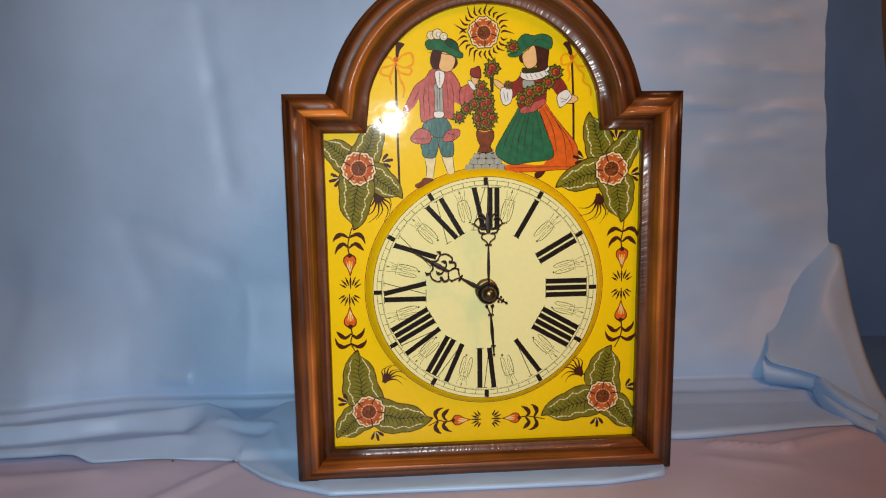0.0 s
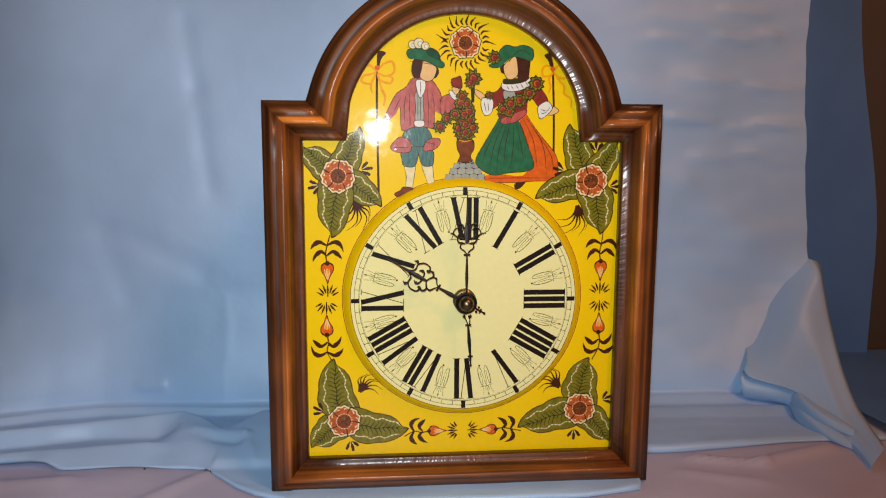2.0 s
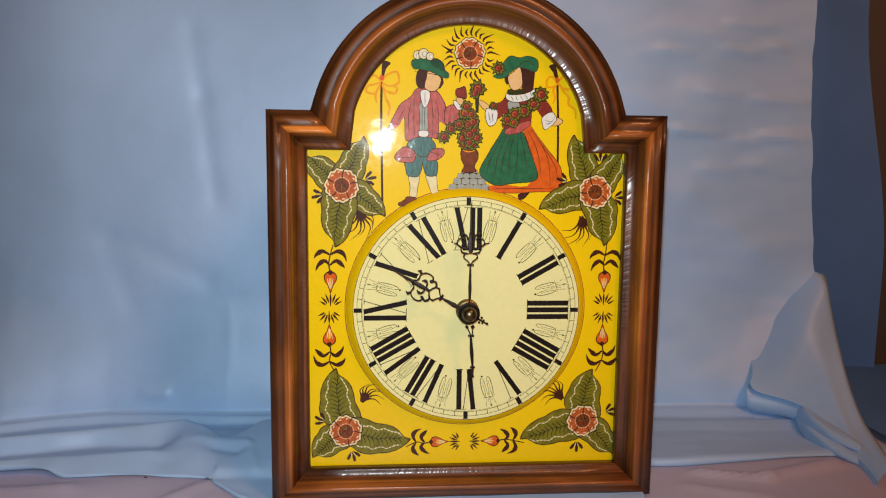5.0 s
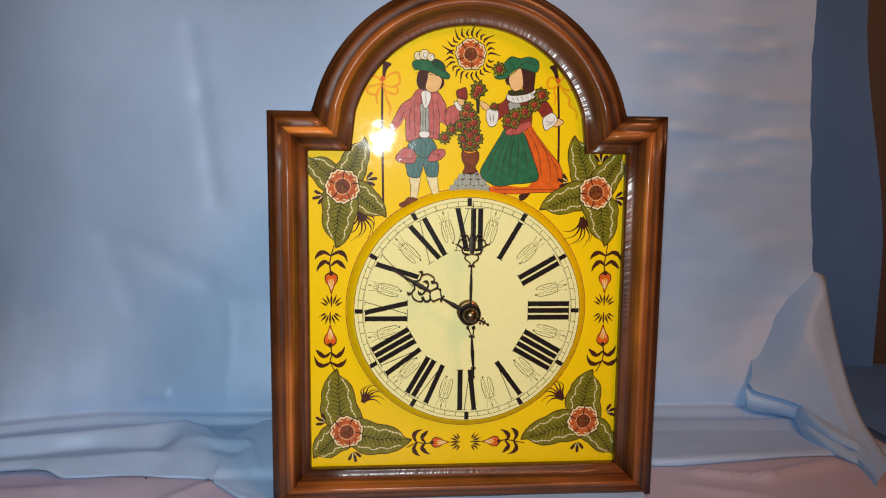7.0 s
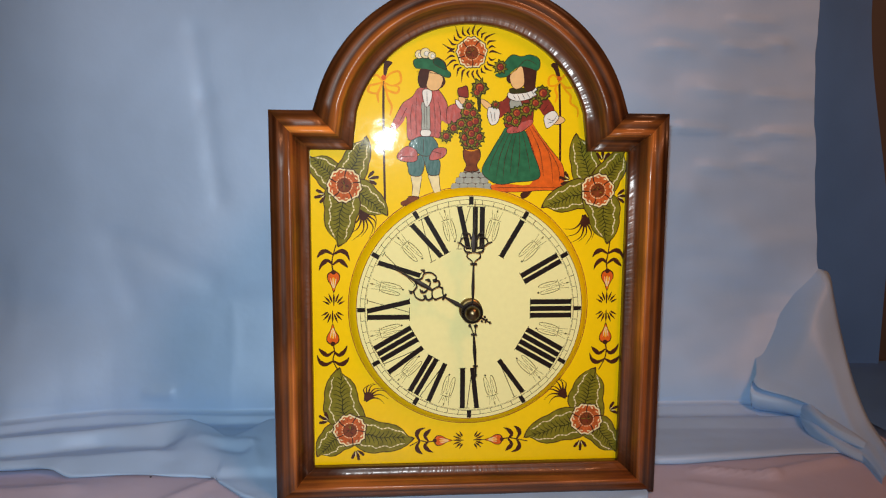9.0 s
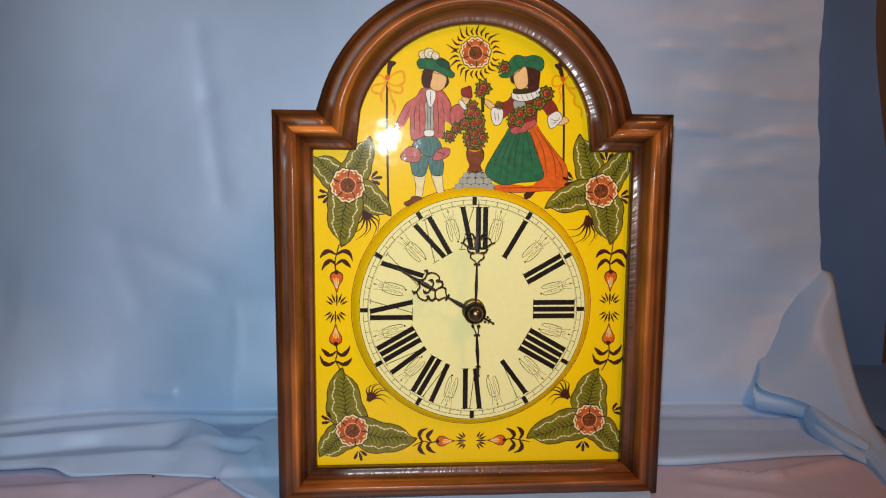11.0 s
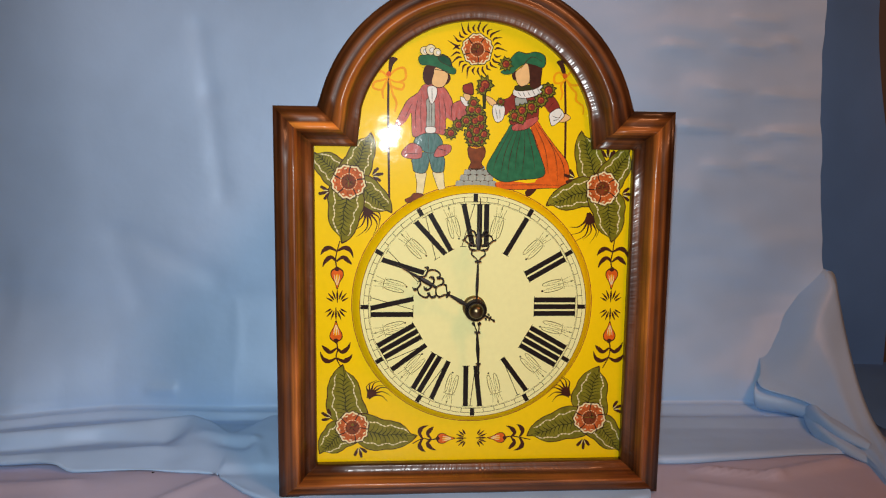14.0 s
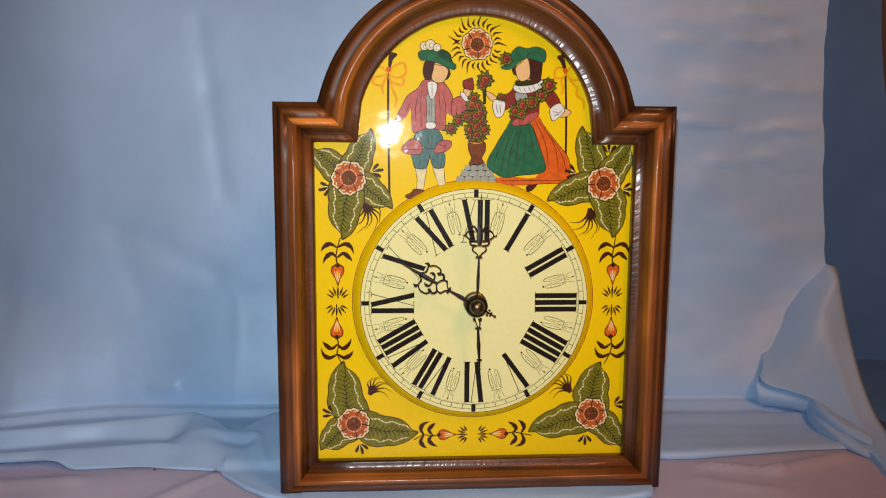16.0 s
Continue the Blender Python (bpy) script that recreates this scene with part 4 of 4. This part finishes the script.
b = Brush(start=3)
for pts, m in (
        (((35.3, 79), (41.1, 81), (41.8, 79.7), (38.6, 76.4), (35.7, 75.8)), BROWN),
        (((36, 127.3), (40.5, 127.4), (46.6, 118.6), (54.6, 108.6), (62.8, 98.5), (64.4, 88.2), (61.3, 81.8), (47.6, 81), (30.7, 79.9), (16.4, 80.8), (14.8, 84.6), (25.4, 85.3), (43.5, 88)), ORANGE),
        (((24.5, 123.4), (35.5, 122.3), (41.7, 108.4), (47.2, 94.5), (46.7, 89.4), (40.9, 87.4), (30.5, 86.6), (21.5, 85), (14.3, 87.1), (7.8, 94.1), (13.3, 105.6), (20.8, 118.3)), BOTTLE),
        (((25.3, 144.6), (29.8, 143.5), (40.1, 143.7), (45.8, 147.5), (53.7, 140.1), (56.2, 133.9), (50.1, 131.1), (46.1, 135.6), (42.3, 134.9), (40.5, 127.4), (24.5, 123.4), (23.1, 129.6), (24.3, 133.4), (19.5, 129.3), (16.6, 133.3), (13.3, 138.2), (21.6, 140.8)), DEEP_RED),
        (((26.1, 140.9), (33.1, 141), (33.9, 134.8), (28.1, 133.5)), GREY),
        (((6.9, 141.8), (10.7, 140), (13.3, 137.6), (11.5, 135.4), (8.9, 136.9), (6.9, 139.4)), SKIN),
        (((11.5, 135.4), (13.4, 136.3), (18.9, 134.8), (18, 127), (13.6, 125.1), (11.2, 130.7)), WHITE),
        (((56, 129.5), (60.5, 130.8), (63.9, 128.4), (60, 125.8), (55.4, 126.3)), SKIN),
        (((50.1, 131.1), (55.8, 134.5), (59.1, 131.4), (58.6, 128.3), (52.3, 123.1), (50.2, 126.3)), WHITE),
        (((24.6, 122.1), (29.6, 124.7), (40.5, 128.6), (41.5, 126.1), (34.9, 121), (29.8, 119.7), (25.3, 119.6)), COAT_RED),
        (((24.7, 145.3), (26.6, 146.5), (36.8, 146.7), (43.1, 149.9), (44.1, 145.6), (38.2, 142.1), (30.5, 141), (25.4, 142.8)), WHITE),
        (((25.9, 148.6), (29.1, 149.4), (36.7, 149.6), (41.8, 151.4), (42.5, 149.1), (36.8, 146.6), (27.2, 145.7)), DARK_OLIVE),
        (((33.2, 163.4), (42.8, 163.6), (43, 154.9), (41.9, 148.7), (36.8, 148.3), (34.7, 154.8)), BROWN),
        (((23.8, 156.4), (26.3, 158.3), (26.2, 153.1), (24.5, 153.7)), BROWN),
        (((26.1, 157.7), (29.4, 160.8), (33.6, 163.4), (35.3, 156), (34.8, 151), (30.3, 148.8), (27.5, 150.7), (26.1, 154.6)), SKIN),
        (((16.1, 158.1), (19.9, 160.6), (22.9, 166.9), (27.3, 170.9), (33, 169.8), (38.7, 171.1), (44.5, 169.2), (45.9, 164.9), (44.1, 161.1), (39, 162.5), (32.5, 163.6), (27.5, 160.4), (23.8, 157), (18.7, 156.3)), BOTTLE)):
    b.fill(m=BROWN, pts=outset(pts, 0.45))
    b.fill(pts, m)
for line in (((27.1, 121.5), (20.4, 105.7), (17.5, 90.4)), ((29.1, 121.2), (23.7, 103.2), (22.1, 88.5)), ((31, 121), (28.1, 105.7), (27.2, 93)), ((32.9, 121), (33.3, 105.8), (31.7, 90.5)), ((34.6, 121), (38.5, 105.9), (40.8, 93.1)), ((24.6, 122.1), (15.3, 103.1), (12.3, 92.9)), ((38.7, 124.8), (46.9, 108.5), (50, 90.7)), ((40.6, 124.9), (53.4, 106), (56.6, 85.6)), ((42.6, 122.4), (58.8, 99.7), (61.2, 86.9)), ((16.4, 82.7), (35.8, 83.1), (59.3, 83)), ((37.5, 121), (44.4, 103.4)), ((29.4, 160.2), (36.3, 167.8), (44, 164.8)), ((27.9, 144.7), (29.9, 142)), ((31.1, 145), (32.8, 141.7)), ((34.3, 145.3), (36.3, 142.1)), ((37.5, 146.1), (39.5, 143)), ((40.6, 147.7), (42.5, 144.7)), ((13, 133.8), (14.4, 127)), ((15.6, 133.5), (16.2, 127.6)), ((51.4, 129.4), (56, 128.2), (58.1, 131.4)), ((52.2, 126.3), (56, 127.4)), ((52.5, 138.9), (48.7, 134.4))):
    b.stroke(line, BROWN, 0.15, 0.15, mid=0.42)
    b.coat += 0.3
b.coat += 4
for c, r in (((19.2, 162.9), 5.13514), ((25.7, 129.0), 4.86486), ((30.7, 132.9), 5.40541), ((37.1, 135.1), 5.40541), ((43.4, 139.7), 5.13514), ((48.4, 146.3), 6.21622), ((30.2, 127.2), 4.05405), ((16.3, 138.3), 3.24324)):
    b.coat += 1.25
    sprig(b, c, r)
b.coat += 5
b.done("painted_figure", label="plain painted figure in a green and red dress")

# ring line round the dial
b = Brush()
b.stroke([polar((0, 0), 83.3, 3 * i) for i in range(121)], DEEP_RED, 0.5, coat=1, smooth_line=False)
b.done("ring_line", dial)
b = Brush(0.0)
b.stroke([polar((0, 0), 77.9, 3 * i) for i in range(121)], RUST, 0.4, coat=3, smooth_line=False)
b.done("ring_line", dial)


# ---- dial markings ----
def on_dial(u, r, degrees):
    """From places across and along the radius (mm) to the dial."""
    s, c = math.sin(radians(degrees)), math.cos(radians(degrees))
    return (u * c + r * s, -u * s + r * c)


LOW_R, HIGH_R = 41.5, 70.6
ADVANCE = {"I": 4.75, "V": 9.6, "X": 10.4}


def numeral(text, degrees):
    b = Brush(0.0)
    coats = iter([1 + 0.25 * i for i in range(40)])
    u = -sum(ADVANCE[c] for c in text) / 2

    def bar(u0, r0, u1, r1, w):
        b.stroke([on_dial(u0, r0, degrees), on_dial(u1, r1, degrees)], BLACK, w, w, next(coats), steps=1)
    for c in text:
        a = ADVANCE[c]
        m = u + a / 2
        if c == "I":
            bar(m, LOW_R, m, HIGH_R, 3.5)
            bar(u - 0.2, LOW_R + 0.2, u + a + 0.2, LOW_R + 0.2, 0.4)
            bar(u - 0.2, HIGH_R - 0.2, u + a + 0.2, HIGH_R - 0.2, 0.4)
        elif c == "V":
            bar(u + 1.9, HIGH_R, m + 0.4, LOW_R, 3.4)
            bar(u + a - 0.8, HIGH_R, m + 0.6, LOW_R, 0.5)
            bar(u - 0.4, HIGH_R - 0.2, u + 4.4, HIGH_R - 0.2, 0.4)
            bar(u + a - 2.6, HIGH_R - 0.2, u + a + 0.8, HIGH_R - 0.2, 0.4)
        else:
            bar(u + 1.9, HIGH_R, u + a - 2.0, LOW_R, 3.4)
            bar(u + a - 1.0, HIGH_R, u + 0.9, LOW_R, 0.45)
            for r in (HIGH_R - 0.2, LOW_R + 0.2):
                bar(u - 0.4, r, u + 4.2, r, 0.4)
                bar(u + a - 3.4, r, u + a + 0.4, r, 0.4)
        u += a
    b.done("numeral", dial)


for i, text in enumerate(("XII", "I", "II", "III", "IIII", "V", "VI", "VII", "VIII", "IX", "X", "XI")):
    numeral(text, 30 * i)

b = Brush(0.0)
for r in (72.2, 75.3):
    b.stroke([polar((0, 0), r, 3 * i) for i in range(121)], BLACK, 0.28, coat=1, smooth_line=False)
b.stroke([polar((0, 0), 71.6, 3 * i) for i in range(121)], LINE, 0.15, coat=1, smooth_line=False)
for i in range(60):
    if i % 5:
        b.stroke([on_dial(0, 72.2, 6 * i), on_dial(0, 75.3, 6 * i)], BLACK, 0.35, coat=1.5, smooth_line=False)
b.done("minute_track", dial)
for i in range(12):
    b = Brush(0.0)
    b.stroke([on_dial(0, 71.9, 30 * i), on_dial(0, 77.4, 30 * i)], BLACK, 3.0, coat=2, smooth_line=False)
    b.done("hour_mark", dial)


def flourish(degrees):
    """Fine pen loops between two numerals, with three stems and a small arrow."""
    b = Brush(0.0)

    coats = iter([1 + 0.25 * i for i in range(20)])

    def line(pts, w0, w1=None, mid=None):
        b.stroke([on_dial(u, r, degrees) for u, r in pts], LINE, w0, w1, next(coats), mid=mid, steps=5)
    for s in (-1, 1):
        line([(s * 0.6, 62.2), (s * 0.9, 54), (s * 1.8, 49.6), (s * 3.2, 50.5), (s * 3.8, 56), (s * 3.4, 61.5), (s * 2.4, 62.6), (s * 2.0, 58), (s * 2.1, 52.5)], 0.2, 0.2, 0.5)
        line([(s * 2.2, 63.6), (s * 3.6, 70.0)], 0.25)
        line([(s * 0.8, 63.6), (s * 1.4, 67.0)], 0.25)
    line([(-4.2, 63.4), (0, 63.8), (4.2, 63.4)], 0.25, 0.25, 0.4)
    line([(0, 60), (0, 70.5)], 0.25)
    line([(0, 69.0), (0, 71.2)], 1.3, 0.1)
    c = on_dial(1.6, 48.3, degrees)
    b.disc(c, 0.7, BLACK, 5, 8)
    b.done("pen_flourish", dial)


for i in range(12):
    flourish(15 + 30 * i)


# ---- pointers ----
def metal_strokes(strokes, thick=0.0008):
    """Flat cut-out metal: strokes of (points in mm, widths) given a thickness and rounded outer edges."""
    bm = bmesh.new()
    for pts, w0, mid, w1 in strokes:
        line = curve_through(pts, False, 6)
        n, rings = len(line) - 1, []
        for i, p in enumerate(line):
            d = (line[min(i + 1, n)] - line[max(i - 1, 0)])
            d = d.normalized() if d.length > 0 else Vector((0, 1))
            q = Vector((-d.y, d.x))
            s = i / n
            w = (w0 + (mid - w0) * 2 * s if s < 0.5 else mid + (w1 - mid) * (2 * s - 1)) / 2
            prof = ((-1, 0.5), (-0.8, -0.3), (-0.3, -0.5), (0.3, -0.5), (0.8, -0.3), (1, 0.5))
            rings.append([Vector(((p.x + q.x * w * a) * 0.001, thick * c, (p.y + q.y * w * a) * 0.001)) for a, c in prof])
        made = tube_strip(bm, None, rings, True)
        bm.faces.new(made[0])
        bm.faces.new(made[-1])
    bmesh.ops.recalc_face_normals(bm, faces=bm.faces)
    return bm


def mirrored(strokes):
    return strokes + [([(-x, y) for x, y in pts], a, m, c) for pts, a, m, c in strokes]


def wider(by, strokes):
    return [([(x * by, y) for x, y in pts], a, m, c) for pts, a, m, c in strokes]


def blob(x, y, r):
    return ([(x, y - r), (x, y - r * 0.5), (x, y), (x, y + r * 0.5), (x, y + r)], r * 0.5, r * 2, r * 0.5)


minute_pointer = new("minute_pointer")
minute_pointer.parent = clock
shape = [([(0, 6), (0, 18), (0, 33)], 1.0, 2.2, 1.0), ([(-2.2, 33.3), (2.2, 33.3)], 1.2, 1.4, 1.2), ([(0, 41), (0, 47), (0, 55)], 2.0, 4.6, 2.0), ([(0, 53), (0, 65), (0, 75.5)], 2.0, 1.1, 0.3)]
shape += mirrored(wider(1.3, [([(0.3, 34), (1.5, 36), (3.4, 38.0), (3.0, 40.5), (1.0, 41)], 0.7, 0.8, 0.8), ([(2, 41), (4.2, 41.6), (5.0, 44), (4.0, 46)], 1.4, 1.1, 0.7),
                   ([(1.6, 44), (4.8, 45), (7.2, 47.3), (8.6, 47.8)], 1.4, 1.0, 0.6), ([(7.2, 47.3), (6.4, 50), (4.2, 51.4), (2.6, 50)], 0.9, 0.8, 0.7),
                   ([(1.5, 50), (2.4, 53), (4.0, 54.2)], 1.6, 1.2, 0.6), blob(4.2, 46.3, 0.9), blob(4.2, 54.0, 1.0), blob(3.4, 38.4, 0.7)]))
part("cut_out", metal_strokes(shape), IRON, minute_pointer, "pierced black pointer")
tail = [([(1.0, -8), (2.0, -11), (1.6, -14)], 0.8, 0.8, 0.8), ([(-1.6, -8), (-0.6, -11), (0.6, -14)], 0.8, 0.8, 0.8), ([(-1.2, -14.6), (2.8, -14.6)], 1.2, 1.5, 1.2),
        ([(0.8, -15), (1.2, -26), (1.6, -36)], 1.2, 2.6, 1.3), ([(-0.1, -36.3), (3.3, -36.3)], 1.0, 1.3, 1.0), ([(1.6, -36), (1.7, -39), (1.8, -43)], 2.0, 1.3, 0.7), blob(1.8, -42.6, 1.0), blob(-1.8, -8.5, 1.2), blob(2.4, -8.5, 1.2)]
tail = [([(x - 0.036 * y, y) for x, y in pts], a, m, c) for pts, a, m, c in tail]
part("tail", metal_strokes(tail), IRON, minute_pointer)

hour_pointer = new("hour_pointer")
hour_pointer.parent = clock
shape = [([(0, 6), (0, 12), (0, 21)], 1.8, 3.0, 1.2), ([(-2.4, 21.6), (2.4, 21.6)], 1.2, 1.6, 1.2), ([(0, 31), (0, 38), (0, 44)], 1.6, 3.2, 2.4), ([(0, 43), (0, 52), (0, 61)], 2.6, 1.3, 0.3)]
shape += mirrored([([(0, 22), (2.0, 24), (4.4, 26.0), (3.6, 29), (0, 31)], 0.9, 1.0, 0.9), ([(2.6, 29.5), (5.0, 28.4), (7.2, 30.2), (6.4, 32.4)], 1.0, 1.5, 1.3),
                   ([(6.0, 32), (9.2, 33.5), (9.6, 38.0), (7.0, 41.2), (4.0, 41)], 1.1, 1.0, 1.0), ([(1, 34), (3.6, 34.6), (5.0, 36.6), (3.4, 38.4)], 1.0, 1.2, 0.8),
                   ([(4.0, 41), (2.0, 42), (0, 46)], 1.4, 1.0, 0.8), ([(7.0, 41.2), (8.2, 43.0), (7.8, 44.6)], 1.2, 1.0, 0.6), blob(6.2, 33, 1.3), blob(4.4, 36.4, 1.2), blob(4.5, 26, 0.9), blob(8.4, 42.6, 1.2)])
part("cut_out", metal_strokes(shape), IRON, hour_pointer, "pierced black pointer")
tail = [([(0, -6), (0, -9), (0, -14.5)], 1.6, 1.4, 0.8), ([(-1.6, -11.2), (1.6, -11.2)], 0.9, 1.2, 0.9), blob(0, -14.2, 1.0), blob(1.8, -9.0, 0.9), blob(-1.8, -9.0, 0.9)]
part("tail", metal_strokes(tail), IRON, hour_pointer)


def turned(profile, steps=28):
    """A turned piece about the dial's axis: (radius, forward) in mm."""
    bm = bmesh.new()
    tube_strip(bm, None, [[Vector((r * 0.001 * math.cos(math.tau * k / steps), -f * 0.001, ZC + r * 0.001 * math.sin(math.tau * k / steps))) for k in range(steps)] for r, f in profile], True)
    bmesh.ops.recalc_face_normals(bm, faces=bm.faces)
    return bm


part("brass_bush", turned(((8.0, 0), (8.0, 3.2), (7.4, 4.0), (5.0, 4.2), (4.4, 4.4), (4.4, 10.5))), BRASS, dial, "brass bush", smooth=True)
part("hub_disc", turned(((1, 10.2), (7.2, 10.2), (7.6, 10.8), (7.2, 12.2), (6.4, 12.6), (6.4, 13.4), (5.6, 14.2), (1, 14.2))), IRON, dial, "black hub disc")
part("cap_nut", turned(((5.0, 14.0), (5.0, 15.2), (4.4, 16.8), (3.2, 18.0), (1.6, 18.7), (0.05, 18.9))), NUT, dial, "domed brass nut", smooth=True)


# a speck of dark lint on the cloth
bm = bmesh.new()
bmesh.ops.create_icosphere(bm, subdivisions=2, radius=0.0012)
for v in bm.verts:
    v.co.x *= 1.5 + 0.3 * math.sin(900 * v.co.y)
    v.co.z *= 0.6
speck = part("lint_speck", bm, IRON, None, smooth=True)
speck.location = (-0.2325, 0.040, lie_front(-0.2325, 0.040) + 0.0003)
speck.scale = (0.6, 0.6, 0.6)
tagged(speck, "tiny dark speck of lint lying on the cloth", "lint")


def motions():
    walk(minute_pointer, [(t, pose(0, -0.0135, ZC, 0, -0.15 + 0.1 * t, 0)) for t in (0, 4, 8, 12, 16)])
    walk(hour_pointer, [(t, pose(0, -0.0112, ZC, 0, 300.0 + 0.0083 * t, 0)) for t in (0, 4, 8, 12, 16)])


motions()
